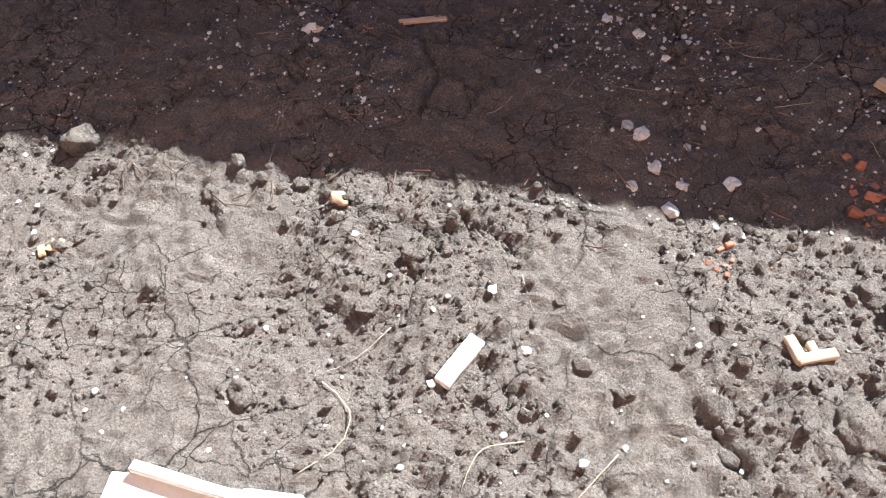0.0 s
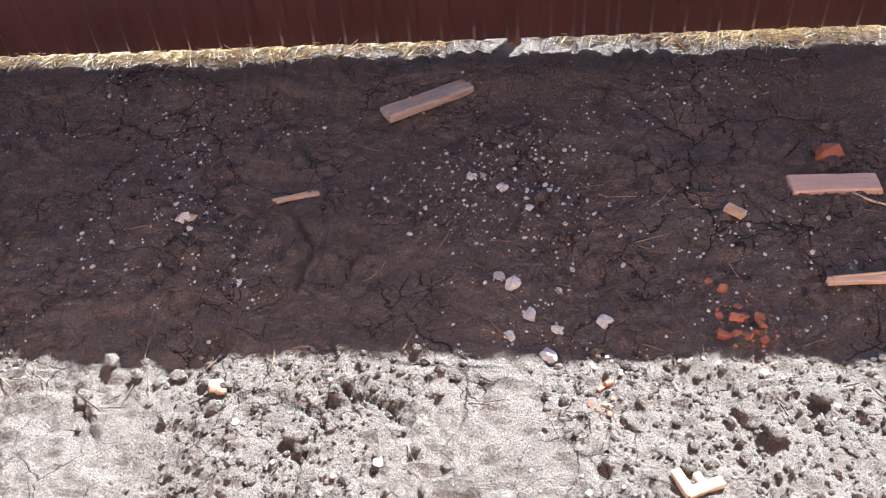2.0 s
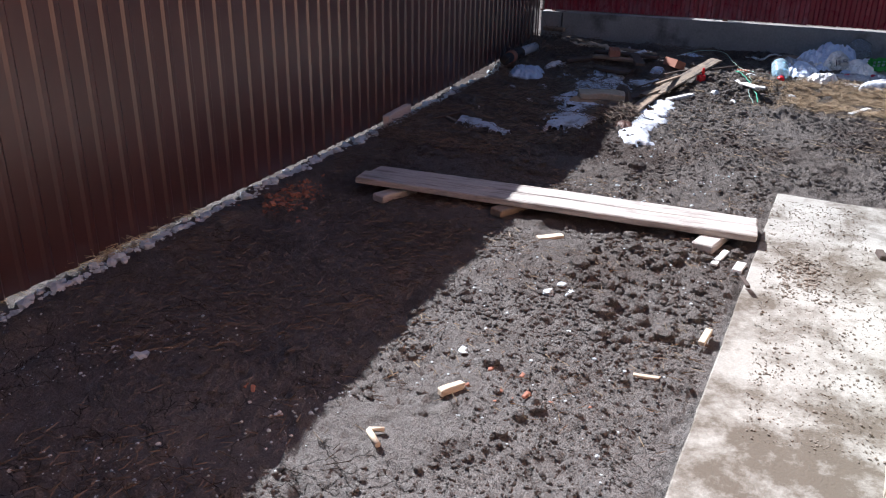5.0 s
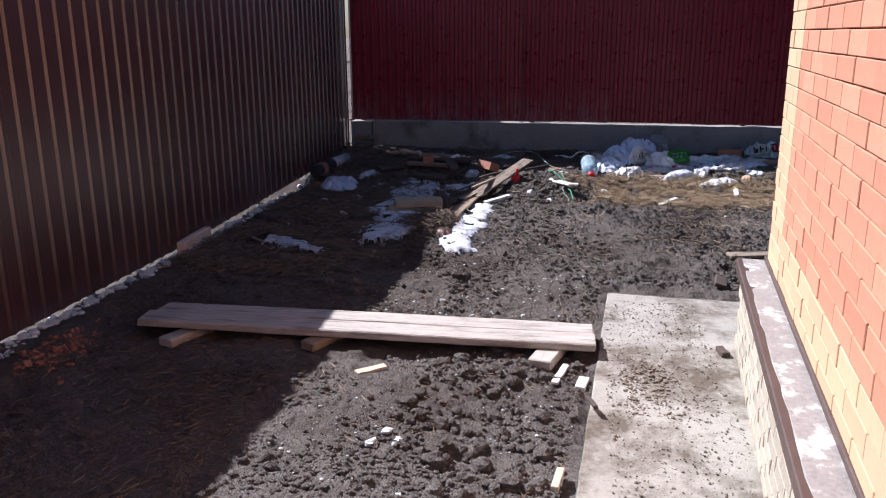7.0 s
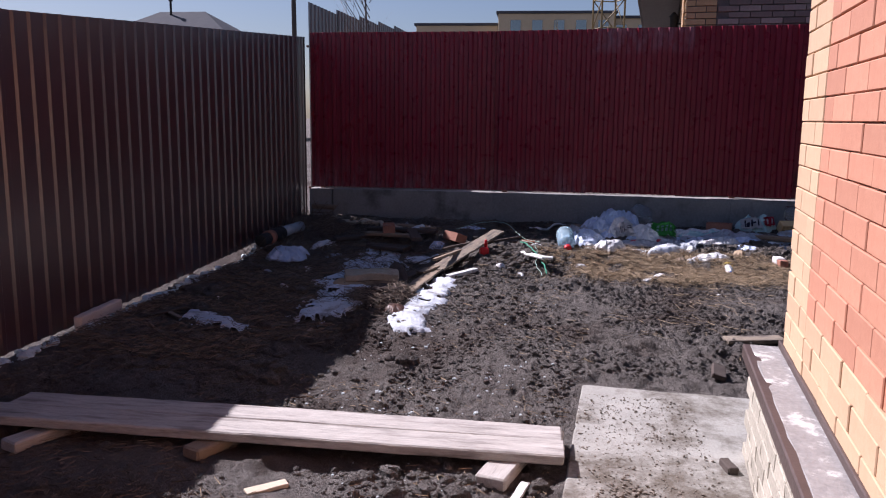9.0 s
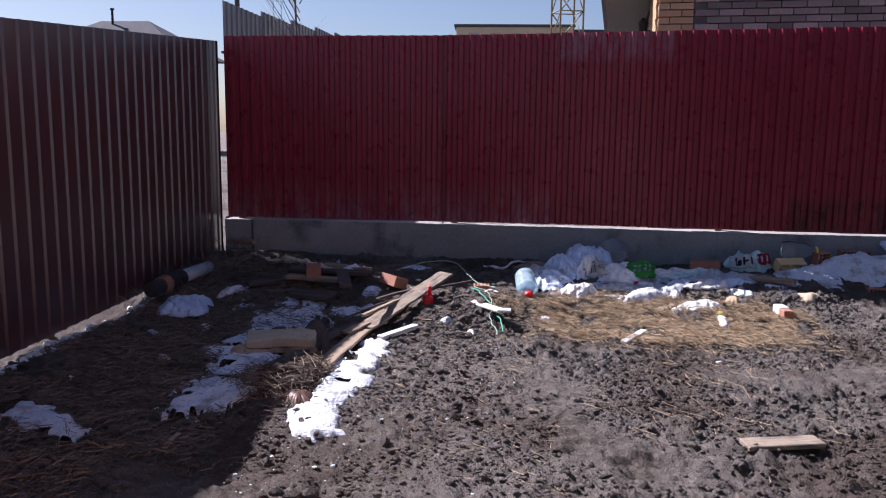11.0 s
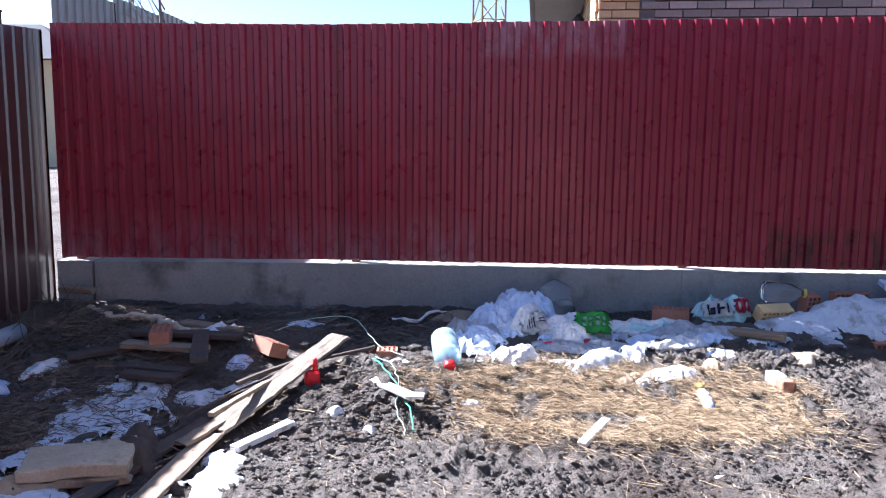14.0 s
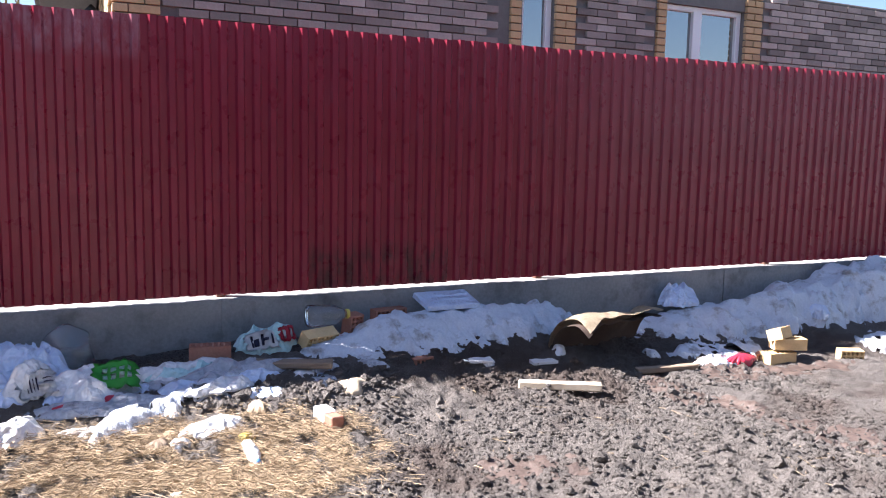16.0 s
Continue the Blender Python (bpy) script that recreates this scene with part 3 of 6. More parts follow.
index = np.arange(len(gx) * count_y).reshape(len(gx), count_y)
quads = np.stack((index[:-1, :-1], index[1:, :-1], index[1:, 1:], index[:-1, 1:]), -1).reshape(-1, 4)
me = bpy.data.meshes.new("ground")
me.vertices.add(GX.size)
me.vertices.foreach_set("co", np.stack((GX, GY, GZ), -1).astype(np.float32).ravel())
me.loops.add(quads.size)
me.loops.foreach_set("vertex_index", quads.astype(np.int32).ravel())
me.polygons.add(len(quads))
me.polygons.foreach_set("loop_start", np.arange(0, quads.size, 4, dtype=np.int32))
me.update(calc_edges=True)
me.validate()
me.polygons.foreach_set("use_smooth", np.ones(len(quads), dtype=bool))
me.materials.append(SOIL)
tagged(new("ground", me), "dry cracked grey earth with clods and chips", "ground", kind="structure")


# ---- fences ----
def profiled(length, height, pitch, deep, crest, slope, thick=0.0015):
    """A profiled sheet: runs along x from 0, crests towards -y, stands on z = 0."""
    line, x = [], 0.0
    flat = pitch - crest - 2 * slope
    while x < length - 1e-6:
        for dx, y in ((0, 0.0), (flat, 0.0), (flat + slope, -deep), (flat + slope + crest, -deep)):
            line.append((min(x + dx, length), y))
        x += pitch
    line.append((length, 0.0))
    b = bmesh.new()
    rows = []
    for off in (0.0, thick):
        rows.append([[b.verts.new((px, py + off, z)) for px, py in line] for z in (0.0, height)])
    n = len(line)
    for i in range(n - 1):
        if abs(line[i][0] - line[i + 1][0]) + abs(line[i][1] - line[i + 1][1]) < 1e-6:
            continue
        (fa, fb), (ba, bb) = rows
        b.faces.new((fa[i], fa[i + 1], fb[i + 1], fb[i]))
        b.faces.new((ba[i + 1], ba[i], bb[i], bb[i + 1]))
        b.faces.new((fb[i], fb[i + 1], bb[i + 1], bb[i])).material_index = 1
        b.faces.new((fa[i + 1], fa[i], ba[i], ba[i + 1])).material_index = 1
    return b


def rails_and_posts(parent, length, height, back, step_by, material):
    for z in (0.3, height - 0.35):
        part("rail", block(length, 0.04, 0.025, 0.003, Matrix.Translation((length / 2, back + 0.022, z))), material, parent)
    x = 0.3
    while x < length:
        part("post", block(0.06, 0.06, height + 0.3, 0.004, Matrix.Translation((x, back + 0.075, -0.4))), material, parent)
        x += step_by


def brown_top(x):
    return 1.95 + 0.068 * max(x - 6.5, 0)


def brown_low(x):
    return 0.056 - 0.033 * float(step(np.array(x), 2.2, 3.8)) + 0.125 * max(x - 7.0, 0) / 4.5


brown = thing("brown_sheet_fence", "dark brown profiled steel sheet fence with a gap above the soil", "fence", (0, 2.99, 0), 0, kind="structure")
x, width = -6.32, 1.16
while x < 11.3:
    lo, hi = brown_low(x + 0.6), brown_top(x + 0.6)
    w = min(width, 11.56 - x)
    sheet = profiled(w, hi - lo, 0.145, 0.012, 0.03, 0.016)
    for v in sheet.verts:
        if v.co.z > 0.5:
            v.co.z += brown_top(x + v.co.x) - hi
        else:
            v.co.z += brown_low(x + v.co.x) - lo
    part("profiled_sheet", sheet, [BROWN_SHEET, BROWN_SHEET], brown, m=pose(x, 0, lo))
    x += width
for z in (0.42, 1.55):
    part("rail", block(17.8, 0.04, 0.025, 0.003, Matrix.Translation((2.6, 0.03, z))), STEEL_BROWN, brown)
for k in range(6):
    px = 0.33 + 2.78 * (k - 2)
    part("post", block(0.06, 0.06, brown_top(px) + 0.2, 0.004, Matrix.Translation((px, 0.085, -0.35))), STEEL_BROWN, brown)

# the red fence stands on a concrete base and bends at a seam
red = thing("red_sheet_fence", "wine red profiled steel sheet fence with pale cut edges", "fence", (11.55, 0.73, 0.0), kind="structure")
base = thing("concrete_fence_base", "low grey cast concrete strip under the red fence", "fence base", (11.55, 0.73, 0.0), kind="structure")
PITCH = 0.107
BEND = math.degrees(math.atan(0.1))


def red_run(start, count, turn, drop):
    for k in range(count):
        s = start + k * 10 * PITCH
        sheet = profiled(10 * PITCH + (0.04 if k == count - 1 and not turn else 0), 1.785, PITCH, 0.021, 0.036, 0.0145)
        rise = 0.006 * (s + 0.5) if turn else 0.0
        coat = SPLASHED if not turn or k == 0 else {1: CHALKY, 3: SOOTY}.get(k, RED_SHEET)
        part("profiled_sheet", sheet, [coat, CUT_EDGE], red, m=pose(0, 0, 0, 0, 0, turn) @ pose(0, -s, 0.557 + rise, 0, 0, -90) @ pose(0, 0, 0, 0.12 * math.sin(k * 2.1), 0, 0))


# local x of a sheet runs towards -y, its crests face -x
for turn, start, count in ((0, -2.18, 2), (-BEND, 0, 11)):
    red_run(start, count, turn, 0)
    run = count * 10 * PITCH
    for z in (0.85, 2.0):
        part("rail", block(0.025, run, 0.04, 0.003, pose(0, 0, 0, 0, 0, turn) @ pose(0.03, -start - run / 2, z)), STEEL_BROWN, red)
    for k in range(int(run / 2.5) + 1):
        part("post", block(0.06, 0.06, 1.85, 0.004, pose(0, 0, 0, 0, 0, turn) @ pose(0.08, -start - 0.12 - 2.5 * k, 0.5)), STEEL_BROWN, red)
for y0, y1, turn, name in ((2.2, 1.93, 0, "block"), (1.91, 0.0, 0, "block"), (0.0, -2.607, -BEND, "block"), (-2.607, -7.0, -BEND, "block"), (-7.01, -12.0, -BEND, "block")):
    b = block(0.2, y0 - y1 - 0.001, 0.56, 0.002)
    long = [e for e in b.edges if abs((e.verts[0].co - e.verts[1].co).y) > 0.2]
    bmesh.ops.subdivide_edges(b, edges=long, cuts=max(int((y0 - y1) * 8), 1), use_grid_fill=True)
    b.transform(Matrix.Translation((0.055, (y0 + y1) / 2, -0.03)))
    worn(b, 0.006, 5.0, 3)
    for v in b.verts:
        v.co.z += 0.006 * max(-v.co.y, 0)
    b.transform(pose(0, 0, 0, 0, 0, turn))
    part("concrete_block", b, CONCRETE, base)

# a taller brown fence goes on behind the corner
far_fence = thing("tall_brown_fence", "taller brown profiled fence behind the corner", "fence", (11.78, 3.0, 0), kind="structure")
for k in range(5):
    s = 1.16 * k
    hi = 2.72 + 0.052 * s
    part("profiled_sheet", profiled(1.17, hi - 0.1, 0.145, 0.012, 0.03, 0.016), [BROWN_SHEET, BROWN_SHEET], far_fence, m=pose(s, 0, 0.1))
for z in (0.5, 2.2):
    part("rail", block(5.8, 0.04, 0.025, 0.003, Matrix.Translation((2.95, 0.03, z))), STEEL_BROWN, far_fence)


# ---- the house beside the walk ----
HOUSE = pose(5.62, -0.90, 0, 0, 0, -5.6)
slab = thing("concrete_slab", "worn pale concrete blind-area slab with earth on it", "slab", (0, 0, 0), kind="structure")
b = block(6.64, 2.0, 0.13, 0.006)
bmesh.ops.subdivide_edges(b, edges=[e for e in b.edges if e.calc_length() > 1], cuts=60, use_grid_fill=True)
worn(b, 0.006, 6.0, 5)
part("slab_top", b, SLAB, slab, m=pose(6.343, -0.252, -0.1, 0, 0, math.degrees(math.atan(-0.0667))) @ pose(-3.32, -1.0, 0))

house = thing("brick_house", "red brick house wall with straw corner bricks and pale plinth", "house", kind="structure")
house.matrix_world = HOUSE
part("wall_core", block(9.0, 7.0, 2.75, 0, Matrix.Translation((-4.575, -3.627, 0.47))), MORTAR, house)
part("plinth_core", block(8.98, 7.0, 0.5, 0, Matrix.Translation((-4.5, -3.515, -0.08))), GREY_MORTAR, house)
ledge = block(9.0, 0.14, 0.035, 0.004)
bmesh.ops.subdivide_edges(ledge, edges=[e for e in ledge.edges if e.calc_length() > 1], cuts=90, use_grid_fill=True)
worn(ledge, 0.006, 14, 2)
ledge.transform(Matrix.Translation((-4.5, -0.066, 0.452)))
part("plinth_ledge", ledge, LEDGE, house, "mortar ledge with ragged white patches")
part("drip_edge", block(9.02, 0.05, 0.055, 0.005, Matrix.Translation((-4.5, 0.004, 0.43))), DRIP, house, "brown metal drip edge")
part("back_strip", block(9.0, 0.02, 0.03, 0.004, Matrix.Translation((-4.5, -0.113, 0.484))), DRIP, house)
# unseen roof, its overhang lengthened to block skylight and shade the upper wall
part("roof", block(9.8, 8.4, 0.14, 0.02, Matrix.Translation((-4.5, -3.55, 3.25))), ROOF_DARK, house)


# ---- beyond the fences ----
next_house = thing("neighbour_house", "grey-brown brick house with yellow brick corners", "house", kind="structure")
NEXT = pose(13.3, -1.53, 0, 0, 0, -BEND)
next_house.matrix_world = NEXT
# local: the face towards the yard lies on x = 0 and runs to -y
wall = bmesh.new()
for y0, y1, z0, z1 in ((-3.94, 0, 0, 3.5), (-5.82, -4.33, 0, 3.5), (-14, -7.0, 0, 3.5), (-4.33, -3.94, 0, 1.7), (-7.0, -5.82, 0, 1.7), (-4.33, -3.94, 3.3, 3.5), (-7.0, -5.82, 3.3, 3.5)):
    block(0.3, y1 - y0, z1 - z0, 0, Matrix.Translation((0.165, (y0 + y1) / 2, z0)), wall)
block(9.0, 0.3, 3.5, 0, Matrix.Translation((4.8, -0.165, 0)), wall)
block(0.3, 14, 3.5, 0, Matrix.Translation((9, -7, 0)), wall)
part("wall_core", wall, GREY_MORTAR, next_house)
part("back_room", block(0.1, 13.5, 3.4, 0, Matrix.Translation((2.5, -7, 0))), ROOF_DARK, next_house)
for y0, y1, mull in ((-4.33, -3.94, None), (-7.0, -5.82, -6.33)):
    win = part("window", block(0.05, y1 - y0 - 0.002, 0.06, 0.004, Matrix.Translation((0.1, (y0 + y1) / 2, 1.7))), PVC, next_house, "white plastic window with dark panes")
    part("window_frame", block(0.06, 0.07, 1.52, 0.006, Matrix.Translation((0.1, y0 + 0.035, 1.76))), PVC, win)
    part("window_frame", block(0.06, 0.05, 1.52, 0.006, Matrix.Translation((0.1, y1 - 0.025, 1.76))), PVC, win)
    part("window_frame", block(0.06, y1 - y0, 0.06, 0.006, Matrix.Translation((0.1, (y0 + y1) / 2, 3.24))), PVC, win)
    if mull:
        part("mullion", block(0.065, 0.13, 1.52, 0.006, Matrix.Translation((0.098, mull, 1.76))), PVC, win)
    part("pane", block(0.012, y1 - y0 - 0.1, 1.5, 0, Matrix.Translation((0.12, (y0 + y1) / 2, 1.76))), GLASS, win)
part("eave", block(9.0, 1.3, 0.12, 0.01, Matrix.Translation((5.65, 0.05, 3.34))), ROOF_DARK, next_house, "dark soffit boards")
part("porch_eave", block(8.0, 0.6, 0.16, 0.01, Matrix.Translation((5.1, 0.32, 3.16))), ROOF_DARK, next_house)
part("roof", block(9.4, 14.2, 0.1, 0.02, Matrix.Translation((4.85, -7.0, 3.5))), ROOF_DARK, next_house)
lamp = part("wall_lamp", lathe([(0.02, 0), (0.05, 0.03), (0.06, 0.2), (0.075, 0.21), (0.01, 0.28)], 10), RUBBER, next_house, "small black lantern on the wall", pose(1.5, 0.12, 2.66))
part("bracket", block(0.02, 0.12, 0.02, 0.003, Matrix.Translation((0, -0.05, 0.1))), RUBBER, lamp)


def hip_house(name, label, at, rz, w, d, eaves, ridge, wall_m, roof_m):
    h = thing(name, label, "house", at, rz, kind="structure")
    part("wall", block(w, d, eaves, 0.02), wall_m, h)
    b = bmesh.new()
    o = 0.6
    low = [b.verts.new((sx * (w / 2 + o), sy * (d / 2 + o), eaves)) for sx, sy in ((-1, -1), (1, -1), (1, 1), (-1, 1))]
    top = [b.verts.new((sx * max(w / 2 - d / 2, 0.3), 0, ridge)) for sx in (-1, 1)]
    for f in ((low[0], low[1], top[1], top[0]), (low[1], low[2], top[1]), (low[2], low[3], top[0], top[1]), (low[3], low[0], top[0]), tuple(low[::-1])):
        b.faces.new(f)
    part("roof", b, roof_m, h)
    return h


roof_house = hip_house("far_house", "far house with a grey hipped metal roof", (44.3, 21.0, 0.0), 90, 7.6, 5.0, 5.0, 6.9, FAR_WALL, ROOF_GREY)
part("chimney_pipe", lathe([(0.06, 0), (0.06, 0.9), (0.11, 0.92), (0.11, 1.0)], 10, Matrix.Translation((0.5, 0.3, 6.5))), RUBBER, roof_house)
for k, (ax, ay, w, h) in enumerate(((126, 16.5, 13, 14.4), (124, 3, 16, 15.7), (126, -9, 9, 15.2))):
    flat = thing("apartment_block", "far pale ochre block of flats with a flat roof", "building", (ax, ay, 0), 3, "far blocks", "structure")
    part("wall", block(14, w, h, 0.05), FAR_WALL, flat)
    part("roof", block(14.6, w + 0.6, 0.35, 0.05, Matrix.Translation((0, 0, h))), ROOF_GREY, flat)
    for r in range(4):
        for c in range(int(w / 3)):
            part("window", block(0.1, 1.4, 1.5, 0, Matrix.Translation((-7.04, -w / 2 + 1.6 + 3 * c, h - 2.4 - 3 * r))), GLASS, flat)


def mast(name, label, at, side, height, bays, leg, material, category):
    t = thing(name, label, category, at, 20, kind="structure")
    h = side / 2
    for sx in (-1, 1):
        for sy in (-1, 1):
            part("leg", tube([(sx * h, sy * h, 0), (sx * h, sy * h, height)], leg, 5), material, t)
    lat = bmesh.new()
    for k in range(bays):
        z0, z1 = height * k / bays, height * (k + 1) / bays
        for (ax, ay), (bx, by) in (((-h, -h), (h, -h)), ((h, -h), (h, h)), ((h, h), (-h, h)), ((-h, h), (-h, -h))):
            tube([(ax, ay, z0), (bx, by, z1)], leg * 0.6, 4, lat)
            tube([(ax, ay, z1), (bx, by, z1)], leg * 0.6, 4, lat)
    part("lattice", lat, material, t)
    return t


crane = mast("tower_crane", "yellow lattice mast of a tower crane", (52, -2.0, 0), 1.4, 30, 18, 0.06, CRANE, "crane")
pole = thing("utility_pole", "tall dark utility pole beyond the fence", "pole", (30, 9.6, 0), kind="structure")
part("shaft", tube([(0, 0, 0), (-0.15, 0, 11)], 0.1, 8, taper=0.7), ROOF_DARK, pole)


def bare_tree(at, height, seed):
    t = thing("bare_tree", "leafless birch with thin upright branches", "tree", at)
    rnd = random.Random(seed)
    trunk = bmesh.new()
    tube(bent([(0, 0, 0), (0.1, 0.05, height * 0.4), (0.0, 0.1, height)], 6), 0.03, 7, trunk, 0.2)
    part("trunk", trunk, BARK, t)
    crown = bmesh.new()

    def branch(p, d, length, r, level):
        end = p + d * length
        midp = p + d * length * 0.5 + Vector((0, 0, length * 0.06))
        tube([p, midp, end + Vector((0, 0, length * 0.15))], r, 4, crown, 0.35)
        if level < 3:
            for _ in range(4):
                q = p.lerp(end, rnd.uniform(0.3, 0.95))
                dd = (d + Vector((rnd.uniform(-0.8, 0.8), rnd.uniform(-0.8, 0.8), rnd.uniform(0.0, 0.6)))).normalized()
                branch(q, dd, length * rnd.uniform(0.4, 0.65), r * 0.5, level + 1)

    for _ in range(16):
        z = height * rnd.uniform(0.22, 0.92)
        a = rnd.uniform(0, 6.28)
        branch(Vector((0, 0, z)), Vector((math.cos(a) * 0.6, math.sin(a) * 0.6, 0.8)).normalized(), height * rnd.uniform(0.18, 0.3), 0.006, 1)
    part("crown", crown, BARK, t)
    return t


bare_tree((13.15, 2.6, 0), 4.3, 4)


# ---- boards and sticks ----
def along(a, b):
    """Middle, length and heading of a line on the ground."""
    return ((a[0] + b[0]) / 2, (a[1] + b[1]) / 2), math.hypot(b[0] - a[0], b[1] - a[1]), math.degrees(math.atan2(b[1] - a[1], b[0] - a[0]))


def board(name, label, category, a, b, width, thick, material, seed=0, dz=0.0, tilt=0.0, lift=0.0, wear=0.003, split=0.01, group=""):
    (mx, my), length, rz = along(a, b)
    span = [(mx + (b[0] - a[0]) * k / 10, my + (b[1] - a[1]) * k / 10) for k in range(-5, 6)]
    top = float(np.percentile(ground(np.array([s[0] for s in span]), np.array([s[1] for s in span])), 75))
    t = thing(name, label, category, (mx, my, top + dz - 0.004), rz, group)
    part("board", plank(length, width, thick, seed, wear=wear, split=split), material, t, m=pose(0, 0, lift, tilt, 0, 0))
    return t


long_board = thing("long_plank", "long weathered grey double plank laid on wood blocks", "plank", (5.42, 1.07, 0.055), 90.6)
part("board", plank(2.47, 0.155, 0.042, 3, 40, 0.002, 0.012), WOOD_GREY, long_board, m=pose(0, -0.079, 0))
part("board", plank(2.5, 0.158, 0.042, 5, 40, 0.002, 0.012), WOOD_GREY, long_board, m=pose(0.01, 0.082, 0.002))
for ax, ay, bx, by, w, m in ((5.14, 2.11, 5.42, 1.99, 0.1, WOOD_GREY), (5.18, 1.32, 5.45, 1.2, 0.1, WOOD_BROWN), (5.13, 0.1, 5.42, 0.02, 0.12, WOOD_GREY)):
    board("wood_block", "short sawn wood offcut under the long plank", "wood block", (ax, ay), (bx, by), w, 0.05, m, int(ax * 100), group="plank supports")
board("white_lath", "short white painted wood lath beside the plank", "lath", (4.97, 0.02), (5.2, -0.03), 0.035, 0.014, WHITE_PAINT, 7)
board("white_lath", "short white painted wood lath beside the plank", "lath", (4.93, -0.1), (5.05, -0.12), 0.05, 0.018, WHITE_PAINT, 8, dz=0.0)
board("grey_offcut", "short grey weathered board offcut on dark soil", "wood offcut", (-0.20, 2.44), (0.14, 2.65), 0.085, 0.035, WOOD_GREY, 11)
split_board = board("split_board", "fresh orange split board with a splinter", "wood offcut", (1.26, 1.97), (1.56, 1.975), 0.095, 0.03, WOOD_ORANGE, 12)
part("splinter", tube(bent([(0.03, -0.04, 0.02), (0.1, -0.09, 0.012), (0.17, -0.12, 0.008)], 4), 0.007, 5, taper=0.4), WOOD_PALE, split_board)
lath = thing("split_lath", "long thin split wooden lath", "wood lath", on(1.445, 1.485, 0.008), 4)
b = plank(0.42, 0.035, 0.018, 14, 20, 0.004, 0.03)
for v in b.verts:
    k = v.co.x / 0.21
    v.co.y = v.co.y * (1 - 0.35 * abs(k)) + 0.02 * max(k, 0) ** 2 - 0.006 * k
part("stick", b, WOOD_ORANGE, lath)
part("stick", tube(bent([(-0.19, 0.012, 0.018), (0.0, 0.014, 0.024), (0.2, 0.035, 0.02)], 5), 0.005, 5), WOOD_PALE, lath)
board("wood_peg", "small pale wooden peg on dark soil", "wood peg", (1.015, 1.835), (1.065, 1.79), 0.035, 0.025, WOOD_PALE, 15)
trim_piece = board("white_channel", "short white plastic channel offcut on dry soil", "plastic offcut", (-0.06, 0.685), (-0.125, 0.545), 0.045, 0.02, WHITE_PAINT, 16, split=0.004)
board("pale_board", "pale white-painted board lying on dry soil", "board", (-0.8, 0.1), (-0.3, 0.12), 0.19, 0.03, WHITE_PAINT, 17)
board("white_strip", "narrow white painted strip on a pale board", "strip", (-0.75, 0.206), (-0.47, 0.178), 0.025, 0.022, WHITE_PAINT, 18, dz=0.035)
board("white_strip", "narrow white painted strip on a pale board", "strip", (-0.5, 0.195), (-0.36, 0.205), 0.03, 0.02, WHITE_PAINT, 19, dz=0.02)
corner_piece = thing("wood_corner", "small pale L-shaped wooden piece", "wood piece", on(0.715, 0.785, 0.0), 0)
part("arm", plank(0.1, 0.026, 0.02, 20), WOOD_PALE, corner_piece, m=pose(0.03, -0.012, 0, 0, 0, 22))
part("arm", plank(0.075, 0.026, 0.02, 21), WOOD_PALE, corner_piece, m=pose(-0.02, 0.0, 0.001, 0, 0, 112))
part("stub", plank(0.03, 0.02, 0.02, 22), WOOD_PALE, corner_piece, m=pose(0.02, 0.012, 0, 0, 0, 112))
yellow_l = thing("bent_stick", "yellow bent wooden stick", "stick", on(2.885, 0.955, 0.004), 0)
part("arm", tube([(0.03, 0.04, 0.01), (-0.035, -0.03, 0.012)], 0.012, 6), WOOD_PALE, yellow_l)
part("arm", tube([(0.03, 0.04, 0.014), (0.055, -0.01, 0.012)], 0.009, 6), WOOD_PALE, yellow_l)
board("pale_stub", "small pale wooden stub on clods", "wood stub", (3.24, 0.86), (3.33, 0.80), 0.035, 0.03, WOOD_PALE, 23)
board("pale_chip", "pale wood chip on dug soil", "wood chip", (3.68, 0.2), (3.7, 0.1), 0.02, 0.012, WOOD_PALE, 24)
board("pale_chip", "pale wood chip on dug soil", "wood chip", (4.93, 0.98), (5.03, 0.86), 0.05, 0.015, WOOD_PALE, 25)
board("pale_chip", "pale wood chip beside the slab", "wood chip", (4.02, -0.02), (4.16, -0.04), 0.03, 0.02, WOOD_PALE, 26, dz=0.03)
board("dark_wood_block", "dark grey wood block beside the slab", "wood block", (6.6, -0.97), (6.8, -1.0), 0.075, 0.03, WOOD_DARK, 27, tilt=18, dz=0.012)
board("dark_stick", "dark stick on the concrete slab", "stick", (4.62, -0.17), (4.72, -0.13), 0.02, 0.015, WOOD_DARK, 28, dz=0.09)
board("dark_stick", "dark wood chip on the concrete slab", "stick", (5.38, -0.82), (5.48, -0.80), 0.04, 0.03, WOOD_DARK, 29, dz=0.09)
board("corner_board", "pale board lying at the house corner", "board", (7.34, -1.14), (7.43, -1.5), 0.11, 0.024, WOOD_DIRTY, 30, dz=0.012)
board("fence_foot_board", "tan board scrap leaning at the fence foot", "board", (6.83, 2.9), (7.34, 2.93), 0.06, 0.1, WOOD_ORANGE, 31)
board("wood_stake", "white split stake lying on straw", "stake", (9.06, -0.79), (9.42, -0.975), 0.05, 0.03, WHITE_PAINT, 32)
board("white_lath", "white painted lath on dark clods", "lath", (8.96, 0.85), (9.32, 0.655), 0.06, 0.03, WHITE_PAINT, 33, dz=0.01)
board("yellow_board", "short fresh yellow batten on trodden soil", "batten", (10.0, -3.4), (9.71, -3.83), 0.06, 0.05, WOOD_PALE, 34)
